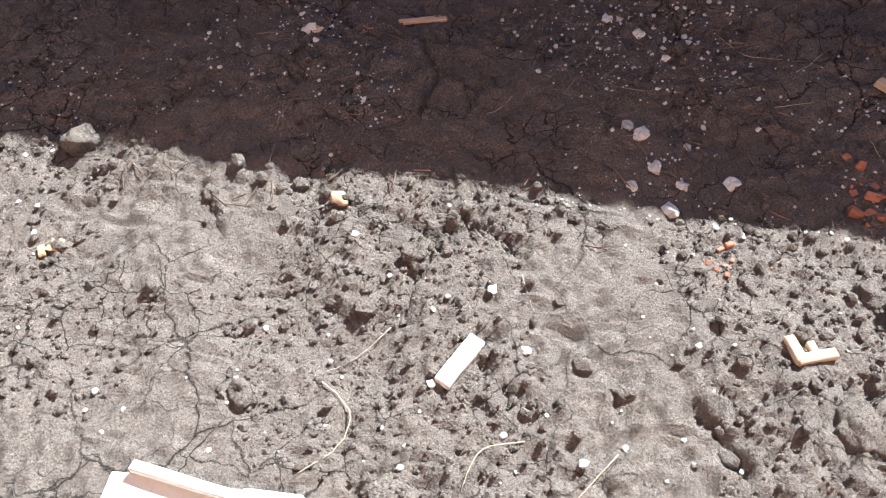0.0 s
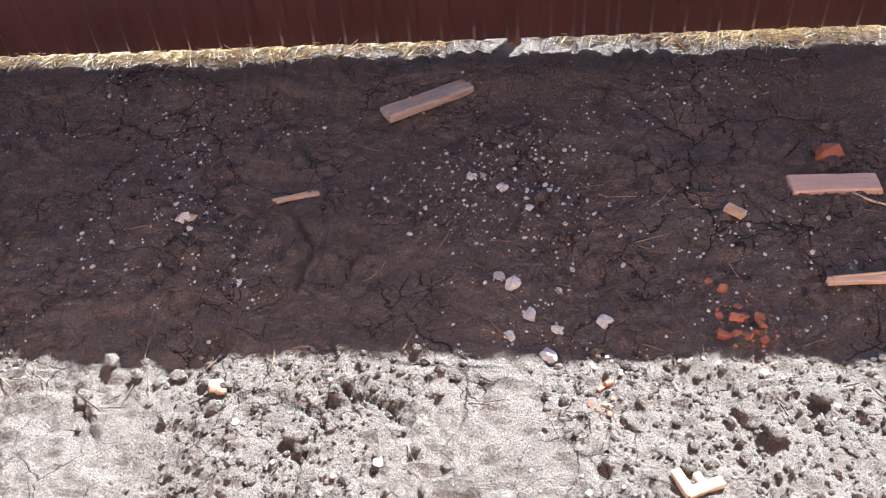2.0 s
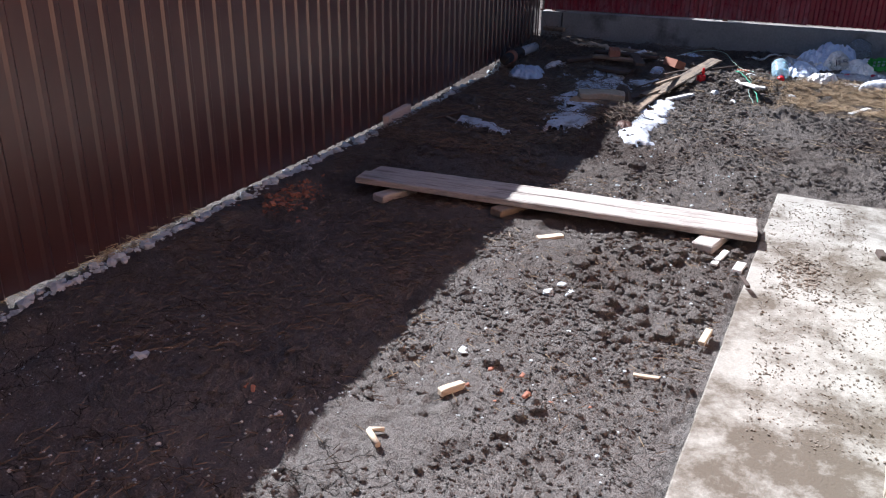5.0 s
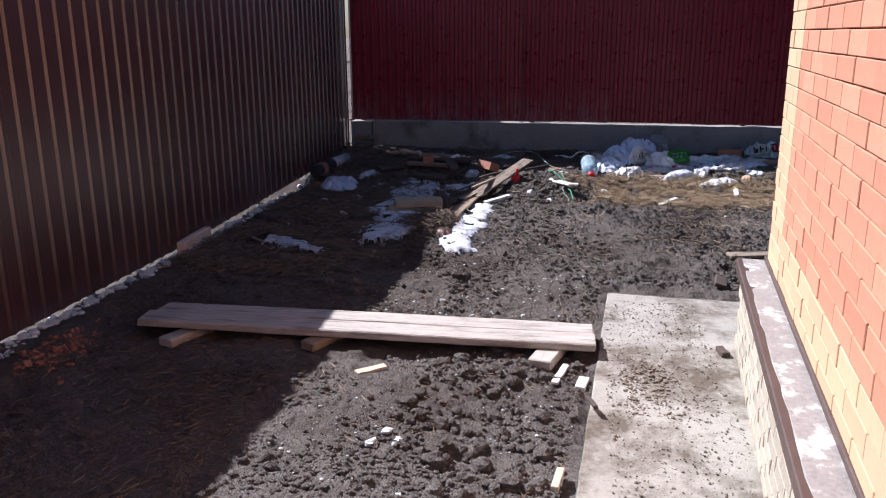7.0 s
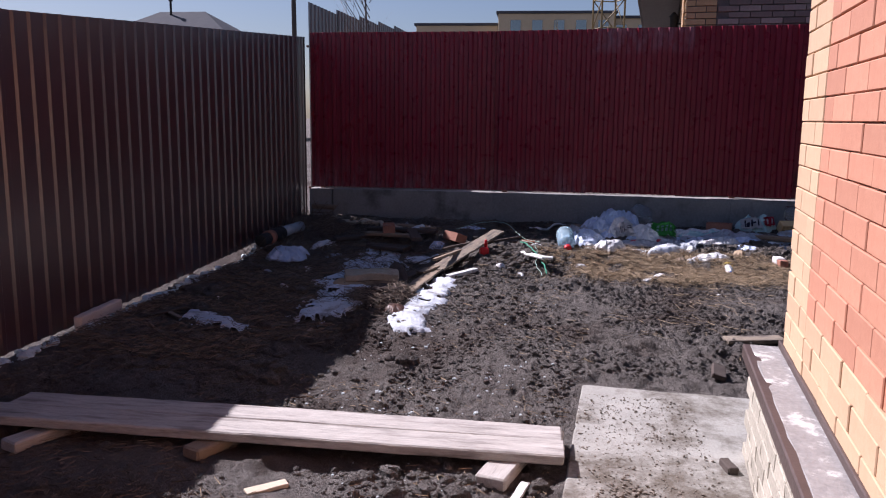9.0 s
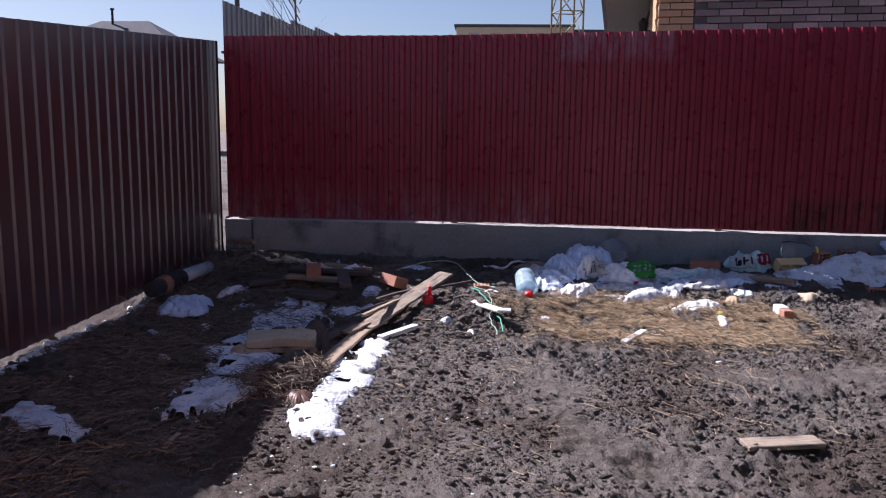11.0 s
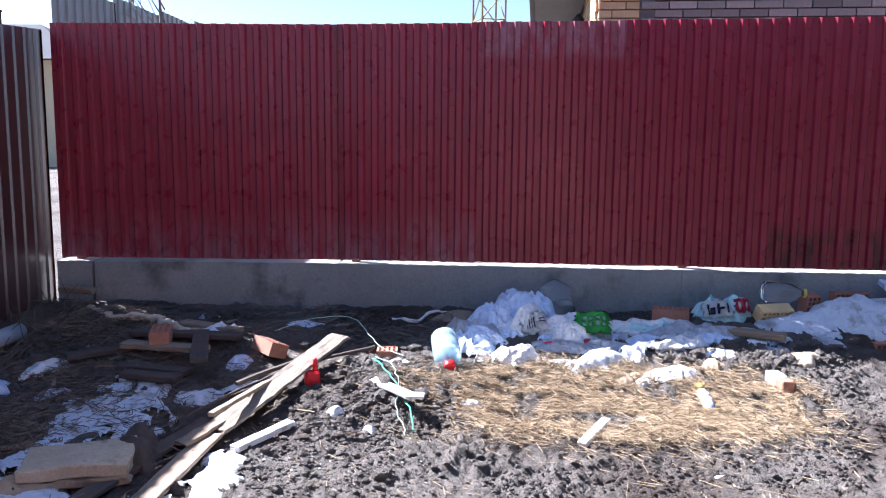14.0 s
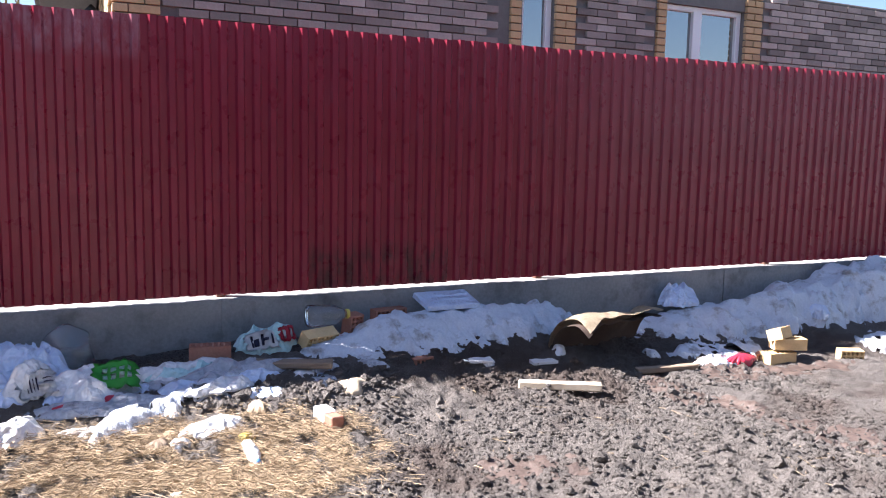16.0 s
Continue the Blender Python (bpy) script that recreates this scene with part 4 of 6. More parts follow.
white_trim = board("white_trim", "white plastic trim half sunk in clods", "plastic trim", (9.78, 0.31), (9.42, 0.02), 0.06, 0.014, WHITE_PAINT, 35, dz=0.03, tilt=14)
part("block", plank(0.1, 0.07, 0.016, 36), WHITE_PAINT, white_trim, m=pose(0.22, 0.0, 0.01, 0, 0, 50))

# the boards across the dug heap
wide = thing("wide_board", "wide pale board climbing the heap of clods", "board", (9.72, 0.765, 0.15), -22)
part("board", plank(1.28, 0.125, 0.02, 40, 20, 0.009, 0.1), WOOD_DIRTY, wide, m=pose(0, 0, 0, 6, -9.5, 0))
board("grey_board", "grey weathered board across the snow", "board", (9.85, 0.83), (8.95, 1.08), 0.08, 0.02, WOOD_BROWN, 41, dz=0.035, split=0.09, wear=0.008)
board("brown_board", "wet brown board half in the snow", "board", (9.1, 1.0), (8.15, 1.07), 0.11, 0.02, WOOD_BROWN, 42, dz=0.025, split=0.06)
board("brown_board", "wet brown board half in the snow", "board", (9.35, 1.1), (8.1, 1.4), 0.09, 0.02, WOOD_DARK, 43, dz=0.02, split=0.06)
board("thin_lath", "thin pale lath on the heap", "lath", (10.1, 0.72), (9.1, 1.0), 0.035, 0.02, WOOD_BROWN, 44, dz=0.09)
board("thin_lath", "thin dark lath on the heap", "lath", (10.2, 0.62), (9.5, 0.98), 0.025, 0.02, WOOD_DARK, 45, dz=0.1)
board("weathered_board", "grey weathered board before the trash", "board", (10.72, -1.86), (10.48, -2.33), 0.11, 0.04, WOOD_BROWN, 46, dz=0.01)
for k, (ax, ay, bx, by, m) in enumerate(((10.1, 2.2, 10.45, 1.75, WOOD_DARK), (10.5, 1.95, 10.42, 1.2, WOOD_DARK), (10.25, 1.9, 10.15, 1.35, WOOD_BROWN), (10.08, 1.85, 9.98, 1.4, WOOD_DARK), (9.88, 1.75, 9.8, 1.4, WOOD_DARK), (10.55, 1.5, 9.85, 1.3, WOOD_DARK), (10.75, 1.7, 10.55, 1.25, WOOD_BROWN))):
    board("rotten_board", "dark rotten board of a broken crate", "board", (ax, ay), (bx, by), 0.1, 0.035, m, 50 + k, dz=0.02 + 0.03 * (k % 3), wear=0.006, group="broken crate")
rope = thing("frayed_rope", "thick pale frayed rope of rag across the corner", "rope")
part("rope", smooth(worn(tube(bent([on(11.2, 2.55, 0.04), on(11.0, 2.3, 0.03), on(10.9, 2.0, 0.05), on(10.7, 1.75, 0.03), on(10.45, 1.5, 0.06)], 12, 0.008, 9), 0.026, 7), 0.03, 16, 6)), WOOD_PALE, rope)
part("loose_end", smooth(worn(tube(bent([on(10.9, 2.0, 0.06), on(10.82, 2.08, 0.1), on(10.86, 2.16, 0.05)], 8), 0.012, 6), 0.012, 20, 3)), WOOD_PALE, rope)
board("corner_stake", "broken grey stake at the base corner", "stake", (11.38, 2.85), (11.3, 2.55), 0.06, 0.05, WOOD_BROWN, 61, dz=0.1, tilt=10, lift=0.0)
board("dark_bar", "red-brown wood bar by the plastic bag", "wood bar", (10.0, -4.42), (9.9, -4.9), 0.06, 0.04, WOOD_BROWN, 62)
for k, (ax, ay, bx, by) in enumerate(((10.33, -3.2, 10.3, -3.4), (10.28, -3.7, 10.24, -3.88))):
    board("white_chip_board", "white chipped scrap along the snow", "scrap", (ax, ay), (bx, by), 0.09, 0.02, WHITE_PAINT, 64 + k, wear=0.01)

# ---- twigs ----
TWIGS = (((-0.29, 0.7), (-0.36, 0.6), (-0.44, 0.53)), ((-0.44, 0.53), (-0.33, 0.45), (-0.33, 0.36), (-0.4, 0.27)), ((-0.23, 1.48), (-0.15, 1.52), (-0.1, 1.58)),
         ((-0.82, 1.34), (-0.81, 1.4), (-0.79, 1.46)), ((0.54, 2.01), (0.62, 1.93), (0.73, 1.9)), ((0.77, 1.84), (0.81, 1.88), (0.86, 1.94)), ((-0.26, 2.26), (-0.1, 2.21), (0.06, 2.14)),
         ((0.7, 1.68), (0.82, 1.71)), ((0.09, 0.44), (0.0, 0.4), (-0.03, 0.3)), ((0.02, 0.9), (0.06, 0.8)), ((0.3, 0.45), (0.2, 0.3)), ((0.98, 1.6), (1.0, 1.5)))
for k, pts in enumerate(TWIGS):
    t = thing("twig", "thin dry pale twig on the soil", "twig", group="twigs")
    part("stem", tube(bent([on(px, py, 0.006) for px, py in pts], 5, 0.002, k), 0.0014 if k > 1 else 0.0016, 5, taper=0.5), WOOD_PALE if k % 3 else WOOD_GREY, t)
for k, (ax, ay, bx, by, w) in enumerate(((-0.54, 1.92, -0.39, 1.965, 0.018), (-0.56, 1.94, -0.41, 1.99, 0.012), (-0.86, 1.82, -0.8, 1.8, 0.035))):
    board("pale_chip", "pale wood chip on dark soil", "wood chip", (ax, ay), (bx, by), w, 0.012, WOOD_PALE, 70 + k)


# ---- stones and rubble ----
def stone(name, label, category, x, y, r, material, seed, squash=0.7, rough=0.35, group=""):
    ob = part(name, smooth(pebble(r, seed, squash, rough, 3)) if material is not STONE_WHITE else pebble(r, seed, squash, 0.8, 2), material, None, m=pose(*on(x, y, r * squash * 0.4), 0, 0, seed * 47))
    return tagged(ob, label, category, group)


for k, (sx, sy, r) in enumerate(((0.3, 1.47, 0.035), (0.35, 1.36, 0.032), (0.285, 1.28, 0.025), (0.43, 1.3, 0.026), (0.57, 1.34, 0.034), (0.44, 1.46, 0.018), (0.26, 1.5, 0.028), (-0.84, 1.81, 0.035), (-0.8, 1.74, 0.015), (0.16, 2.02, 0.03), (0.2, 2.05, 0.02), (0.27, 1.95, 0.028), (0.36, 1.84, 0.022), (0.4, 1.21, 0.03), (-0.05, 0.84, 0.02), (0.06, 0.67, 0.018))):
    stone("plaster_lump", "pale crumbled plaster lump on the soil", "plaster lump", sx, sy, r * 0.72, STONE_WHITE, k + 1, 0.6, 0.5, "plaster lumps")
for k, (sx, sy, r) in enumerate(((1.42, 1.34, 0.04), (1.83, 1.2, 0.045), (2.97, 2.08, 0.045), (1.92, 0.5, 0.032), (2.11, 0.36, 0.034), (4.25, 0.72, 0.04), (4.36, 0.68, 0.034), (4.3, 0.62, 0.028), (3.56, 0.89, 0.04))):
    stone("pale_stone", "pale grey broken stone on the soil", "stone", sx, sy, r * 0.75, STONE_WHITE, k + 20, 0.5, 0.45, "pale stones")
stone("dark_stone", "dark grey rounded stone on dry soil", "stone", 1.3, 0.91, 0.052, STONE, 31, 0.7, 0.6)
stone("tan_stone", "tan rough stone on dry soil", "stone", 1.48, 0.91, 0.045, STONE_TAN, 32, 0.5, 0.55)
stone("earth_boulder", "grey rounded clod beside a crack", "clod", 0.83, 0.6, 0.065, SOIL, 33, 0.5, 0.5)
stone("tan_stone", "small tan stone near the shadow", "stone", -0.53, 1.08, 0.03, STONE_TAN, 34, 0.4, 0.5)
for k, (sx, sy, r) in enumerate(((-0.27, 0.92, 0.05), (-0.93, 1.07, 0.04), (-1.4, 1.18, 0.07), (0.6, 0.98, 0.04), (0.9, 1.0, 0.05), (0.95, 0.93, 0.045), (0.55, 0.5, 0.04), (0.72, 0.84, 0.03), (-0.95, 0.7, 0.04), (-0.6, 0.45, 0.05), (0.3, 0.6, 0.035), (1.1, 1.05, 0.04), (1.7, 0.85, 0.06), (2.35, 0.6, 0.05), (3.3, 0.5, 0.05), (3.5, 0.75, 0.06), (2.6, 0.5, 0.05))):
    stone("clod", "grey lump of dry earth", "clod", sx, sy, r * 0.75, SOIL, k + 40, 0.7, 0.6, "earth clods")


def rubble(name, label, centre, spread, count, size, material, seed, group=""):
    rnd = random.Random(seed)
    for k in range(count):
        a, d = rnd.uniform(0, 6.28), abs(rnd.gauss(0, 0.6))
        px, py = centre[0] + spread[0] * d * math.cos(a), centre[1] + spread[1] * d * math.sin(a)
        s = size * rnd.uniform(0.4, 1.3)
        b = worn(block(s * rnd.uniform(0.7, 1.3), s * 0.75, s * rnd.uniform(0.3, 0.6), s * 0.12), s * 0.3, 30, seed + k)
        ob = part(name, b, material, None, m=pose(*on(px, py, -0.004), rnd.uniform(-12, 12), rnd.uniform(-12, 12), rnd.uniform(0, 180)))
        tagged(ob, label, "brick shard", group or "brick shards")


rubble("brick_shard", "orange broken brick shard on dark soil", (0.96, 1.33), (0.1, 0.14), 13, 0.028, CLAY, 3)
rubble("brick_shard", "orange broken brick shard on dark soil", (0.9, 1.5), (0.02, 0.02), 1, 0.06, CLAY, 4)
rubble("brick_shard", "orange broken brick shard on dark soil", (1.45, 2.15), (0.02, 0.02), 2, 0.06, CLAY, 5)
rubble("brick_shard", "orange broken brick shard at the shadow edge", (2.08, 1.2), (0.03, 0.02), 2, 0.06, CLAY, 6)
rubble("brick_shard", "red broken brick shard on dark soil", (3.0, 1.55), (0.05, 0.04), 4, 0.035, CLAY, 7)
rubble("brick_shard", "orange brick shard on sunlit soil", (-1.3, 0.8), (0.06, 0.05), 4, 0.04, CLAY_PALE, 8)
rubble("brick_shard", "small orange brick crumb on sunlit soil", (0.55, 1.0), (0.15, 0.2), 10, 0.018, CLAY, 9)
rubble("brick_shard", "small orange brick crumb on sunlit soil", (1.6, 1.0), (0.25, 0.15), 8, 0.022, CLAY, 10)
rubble("brick_shard", "crushed red brick beside the fence", (4.95, 2.6), (0.35, 0.2), 34, 0.035, CLAY, 12)
rubble("brick_shard", "small red brick crumb on dug soil", (3.35, 0.55), (0.2, 0.3), 10, 0.025, CLAY, 13)


# ---- bricks lying about ----
def hollow_brick(label, x, y, rz, material, dz=0.0, tilt=0.0, roll=0.0, size=(0.25, 0.12, 0.088), rows=(3, 7), group="loose bricks"):
    """A perforated brick: a frame with webs, open from top to bottom."""
    L, W, Hh = size
    b = bmesh.new()
    rim = 0.012
    nx, ny = rows[1], rows[0]
    wx, wy = (L - rim) / nx, (W - rim) / ny
    for i in range(nx + 1):
        block(rim, W, Hh, 0.0, Matrix.Translation((-L / 2 + rim / 2 + i * wx, 0, 0)), b)
    for j in range(ny + 1):
        block(L, rim, Hh - 0.002, 0.0, Matrix.Translation((0, -W / 2 + rim / 2 + j * wy, 0.001)), b)
    block(L - 0.004, W - 0.004, 0.02, 0, Matrix.Translation((0, 0, Hh * 0.4)), b)
    t = thing("hollow_brick", label, "brick", on(x, y, dz), rz, group)
    part("brick_body", worn(b, 0.0015, 25, int(x * 10)), material, t, m=pose(0, 0, 0, tilt, roll, 0))
    return t


hollow_brick("red hollow brick on rotten boards", 10.3, 1.68, 15, CLAY, 0.09)
hollow_brick("red hollow brick beside the heap", 10.28, 1.0, 40, CLAY, 0.03, 20)
hollow_brick("red hollow brick half sunk in straw", 10.35, 0.25, 92, CLAY, -0.01, size=(0.13, 0.12, 0.07), rows=(2, 4))
hollow_brick("orange hollow brick beside plastic bags", 10.93, -1.7, 75, CLAY, 0.0)
hollow_brick("yellow perforated brick propped under a bottle", 10.83, -2.4, 105, CLAY_PALE, 0.02, 60)
hollow_brick("orange hollow brick on end behind snow", 10.95, -2.7, 20, CLAY, 0.02, 0, 80)
hollow_brick("red hollow brick on the snow bank", 10.92, -2.96, 95, CLAY, 0.1, 90)
hollow_brick("orange brick piece at the snow edge", 10.42, -2.95, 95, CLAY, -0.03, 90, size=(0.14, 0.1, 0.07), rows=(2, 4))
hollow_brick("yellow brick of a small stack", 9.86, -5.76, 80, CLAY_PALE, 0.0)
hollow_brick("yellow brick of a small stack", 9.84, -5.84, 60, CLAY_PALE, 0.09)
hollow_brick("yellow brick tipped on a small stack", 9.86, -5.78, 100, CLAY_PALE, 0.18, 20, size=(0.15, 0.12, 0.088), rows=(3, 4))
hollow_brick("orange brick half under the stack", 9.94, -5.6, 90, CLAY, 0.0, 80)
hollow_brick("yellow hollow brick alone on muddy soil", 9.58, -6.28, 60, CLAY_PALE, 0.0, 85, size=(0.18, 0.12, 0.088), rows=(3, 5))
board("broken_brick_slab", "white slab scrap on the snow bank", "slab scrap", (10.95, -3.2), (10.92, -3.62), 0.26, 0.04, FILM_BLUE, 81, dz=0.16, tilt=14)


# ---- snow ----
def snow_drift(label, spine, thick, seed, bank=False, cell=0.018, ragged=0.1, mud=None):
    """Old snow, or a film of mud, along a spine of (x, y, half-width[, height]), with a melted, ragged rim."""
    xs, ys, rs = [p[0] for p in spine], [p[1] for p in spine], [p[2] for p in spine]
    pad = max(rs) + 0.16
    X, Y = np.meshgrid(np.arange(min(xs) - pad, max(xs) + pad, cell), np.arange(min(ys) - pad, max(ys) + pad, cell), indexing="ij")
    best, high = np.full(X.shape, -9.0), np.zeros(X.shape)
    for p, q in zip(spine, spine[1:]):
        dx, dy = q[0] - p[0], q[1] - p[1]
        k = np.clip(((X - p[0]) * dx + (Y - p[1]) * dy) / (dx * dx + dy * dy), 0, 1)
        inside = p[2] + (q[2] - p[2]) * k - np.hypot(X - p[0] - k * dx, Y - p[1] - k * dy)
        tall = (p[3] + (q[3] - p[3]) * k) if bank else thick
        high = np.where(inside > best, tall, high)
        best = np.maximum(best, inside)
    rim = 2 * ragged * (vnoise(X, Y, 5.0, seed) - 0.5) + 1.3 * ragged * (vnoise(X, Y, 14.0, seed + 1) - 0.5) + 1.1 * ragged * (vnoise(X, Y, 33.0, seed + 2) - 0.5)
    mask = best + rim
    if bank:
        T = np.clip(mask / 0.26, 0, 1) ** 0.6 * (0.82 + 0.3 * (vnoise(X, Y, 3.0, seed + 5) - 0.5) + 0.26 * (vnoise(X, Y, 8.0, seed + 6) - 0.5) + 0.1 * (vnoise(X, Y, 24.0, seed + 7) - 0.5))
        Z = lie(X, Y) + high * T - 0.012
    else:
        holes = step(vnoise(X, Y, 14.0, seed + 3), 0.74, 0.84) * step(vnoise(X, Y, 4.0, seed + 4), 0.4, 0.65)
        mask = mask - 0.3 * holes
        Z = 0.6 * lie(X, Y) + 0.4 * ground(X, Y) + 0.022 + thick * np.clip(mask / 0.05, 0, 1) ** 0.6 * (0.7 + 0.6 * vnoise(X, Y, 12.0, seed + 8))
    if mud:
        Z = ground(X, Y) + 0.004
    Z = Z + np.minimum(mask, 0) * (0.2 if mud else 1.2)
    keep = mask > -0.05
    b = bmesh.new()
    verts = {}
    cx, cy = sum(xs) / len(xs), sum(ys) / len(ys)
    for i, j in zip(*np.nonzero(keep)):
        verts[i, j] = b.verts.new((X[i, j] - cx, Y[i, j] - cy, Z[i, j]))
    for i, j in verts:
        q = [(i, j), (i + 1, j), (i + 1, j + 1), (i, j + 1)]
        if all(k in verts for k in q):
            b.faces.new([verts[k] for k in q])
    for v in [v for v in b.verts if not v.link_faces]:
        b.verts.remove(v)
    if mud:
        return tagged(part("wet_mud", smooth(b), mud, None, m=pose(cx, cy, 0)), label, "mud", kind="stuff")
    return tagged(part("snow_bank" if bank else "snow_patch", smooth(b), SNOW, None, m=pose(cx, cy, 0)), label, "snow", "snow")


snow_drift("thin melting snow in the fence shade", ((7.5, 1.52, 0.12), (7.78, 1.5, 0.16), (8.15, 1.58, 0.2), (8.5, 1.68, 0.2), (8.8, 1.74, 0.12)), 0.02, 3)
snow_drift("thin melting snow beside rotten boards", ((9.15, 1.62, 0.22), (9.45, 1.6, 0.25), (9.75, 1.68, 0.18)), 0.022, 9)
snow_drift("small melting snow beside the heap of boards", ((9.72, 1.32, 0.07), (9.78, 1.1, 0.06)), 0.022, 15, ragged=0.06)
snow_drift("melting snow along the boards", ((7.3, 0.86, 0.09), (7.8, 0.86, 0.11), (8.3, 0.88, 0.1), (8.85, 0.87, 0.08)), 0.016, 129, ragged=0.055)
snow_drift("small melting snow patch in shade", ((7.12, 2.02, 0.07), (7.25, 2.2, 0.12), (7.4, 2.36, 0.06)), 0.022, 27, ragged=0.08)
snow_drift("strip of sunlit snow before the trash", ((10.2, -0.96, 0.06), (10.36, -1.2, 0.1), (10.46, -1.55, 0.06), (10.56, -1.78, 0.03)), 0.05, 33, ragged=0.05)
snow_drift("dirty snow bank along the fence", ((10.78, -2.42, 0.14, 0.08), (10.82, -2.8, 0.28, 0.2), (10.8, -3.3, 0.3, 0.22), (10.76, -3.9, 0.26, 0.2), (10.86, -4.3, 0.16, 0.26)), 0.2, 45, True, ragged=0.07)
snow_drift("dirty snow bank along the fence", ((10.6, -4.95, 0.22, 0.13), (10.58, -5.6, 0.32, 0.2), (10.52, -6.4, 0.34, 0.3), (10.48, -7.2, 0.36, 0.38), (10.4, -7.8, 0.38, 0.6), (10.3, -9.0, 0.45, 0.6)), 0.3, 51, True, 0.024, 0.08)
snow_drift("melting snow beside the bricks", ((9.75, -6.85, 0.14), (9.72, -7.35, 0.16)), 0.04, 63, ragged=0.08)
snow_drift("melting snow round the torn bag", ((10.12, -5.0, 0.12), (10.08, -5.6, 0.13)), 0.03, 69, ragged=0.08)

snow_drift("damp brown mud on trodden soil", ((9.7, -4.35, 0.05), (9.3, -4.45, 0.1), (8.85, -4.55, 0.08), (8.3, -4.7, 0.16)), 0.004, 83, ragged=0.12, mud=MUD_BROWN)
snow_drift("damp brown mud before the torn bag", ((9.8, -4.9, 0.08), (9.72, -5.5, 0.1), (9.5, -6.0, 0.1)), 0.004, 85, ragged=0.12, mud=MUD_BROWN)
snow_drift("damp brown mud on trodden soil", ((9.1, -2.6, 0.08), (8.95, -3.0, 0.06)), 0.004, 87, ragged=0.1, mud=MUD_BROWN)


# ---- plastic and rags ----
def heap(name, label, category, x, y, w, d, h, rz, material, seed, folds=5.0, dz=-0.01, sharp=1.0, tilt=0.0):
    ob = part(name, crumpled(w, d, h, seed, 44, folds * 0.85, 0.3, sharp), material, None, m=pose(*on(x, y, dz), tilt, 0, rz))
    return tagged(ob, label, category)


def printed(ob, label, at, size, rz, material, marks=(), mark_material=None):
    """A printed panel of the film: a creased, torn-edged patch just proud of it, with creased bars for its writing."""
    w, h = size

    def crease(x, y):
        return w * 0.1 * math.sin(x / w * 7 + 1.3 * y / h) - w * 0.35 * (x / w) ** 2 + 0.02 * noise.noise(Vector((x * 30, y * 30, at[0] * 50)))

    def patch(cx, cy, pw, ph, lift, nx, ny, torn):
        b = bmesh.new()
        g = [[b.verts.new((cx + pw * (i / nx - 0.5) * (1 + torn * noise.noise(Vector((j * 0.9, i * 0.1, 2)))), cy + ph * (j / ny - 0.5) * (1 + torn * noise.noise(Vector((i * 0.7, j * 0.1, 5)))), 0)) for j in range(ny + 1)] for i in range(nx + 1)]
        for row in g:
            for v in row:
                v.co.z = crease(v.co.x, v.co.y) + lift
        for i in range(nx):
            for j in range(ny):
                b.faces.new((g[i][j], g[i + 1][j], g[i + 1][j + 1], g[i][j + 1]))
        bmesh.ops.solidify(b, geom=b.faces[:], thickness=0.002)
        return smooth(b)

    p = part("print_panel", patch(0, 0, w, h, 0, 12, 8, 0.35), material, ob, label, m=pose(*at, rz[0], rz[1], rz[2]))
    for mx, my, mw, mh in marks:
        part("print_bar", patch(mx, my, mw, mh, 0.004, 3, 3, 0.1), mark_material, p)
    return p


heap("blue_bag", "pale blue crumpled plastic sack beside the fence base", "plastic bag", 11.0, -0.66, 0.6, 0.6, 0.3, 10, FILM_BLUE, 1)
heap("blue_bag", "pale blue limp plastic sack over the trash", "plastic bag", 10.86, -0.45, 0.42, 0.4, 0.2, 50, FILM_BLUE, 31)
heap("grey_film", "grey crumpled plastic film on icy snow", "plastic film", 10.66, -0.32, 0.55, 0.5, 0.17, 40, FILM_GREY, 2)
heap("grey_film", "long grey wet plastic film before the trash", "plastic film", 10.56, -1.1, 0.36, 1.2, 0.08, -6, FILM_GREY, 3, 6)
heap("grey_film", "long grey wet plastic film along the trash", "plastic film", 10.68, -1.9, 0.3, 1.15, 0.08, -3, FILM_GREY, 37, 6)
heap("pale_film", "pale crumpled film sheet over the trash", "plastic film", 10.78, -1.5, 0.2, 0.75, 0.09, 4, FILM_WHITE, 38, 5)
heap("pale_film", "thin pale film heap beside the jug", "plastic film", 10.55, -0.3, 0.5, 0.55, 0.16, 20, FILM_BLUE, 39, 5)
shop_bag = heap("shop_bag", "white torn carrier bag with green print", "plastic bag", 10.72, -1.0, 0.42, 0.66, 0.17, 8, FILM_WHITE, 4)
printed(shop_bag, "green printed panel with pale lettering bars", (-0.1, -0.1, 0.12), (0.25, 0.16), (50, 8, -95), FILM_GREEN, ((-0.06, 0.03, 0.025, 0.022), (-0.02, 0.03, 0.025, 0.022), (0.02, 0.03, 0.025, 0.022), (0.06, 0.03, 0.025, 0.022), (-0.06, -0.01, 0.025, 0.03), (-0.02, -0.01, 0.025, 0.03), (0.02, -0.01, 0.025, 0.03), (0.06, -0.01, 0.025, 0.03)), FILM_TEAL)
part("hem", crumpled(0.07, 0.5, 0.03, 33, 24, 2, 0.6, 0.5), PRINT_RED, shop_bag, "dark red printed hem", pose(-0.15, 0.02, 0.0))
barcode = heap("white_wrapper", "white printed wrapper with dark bars", "plastic bag", 10.78, -0.68, 0.32, 0.36, 0.24, 20, FILM_WHITE, 5)
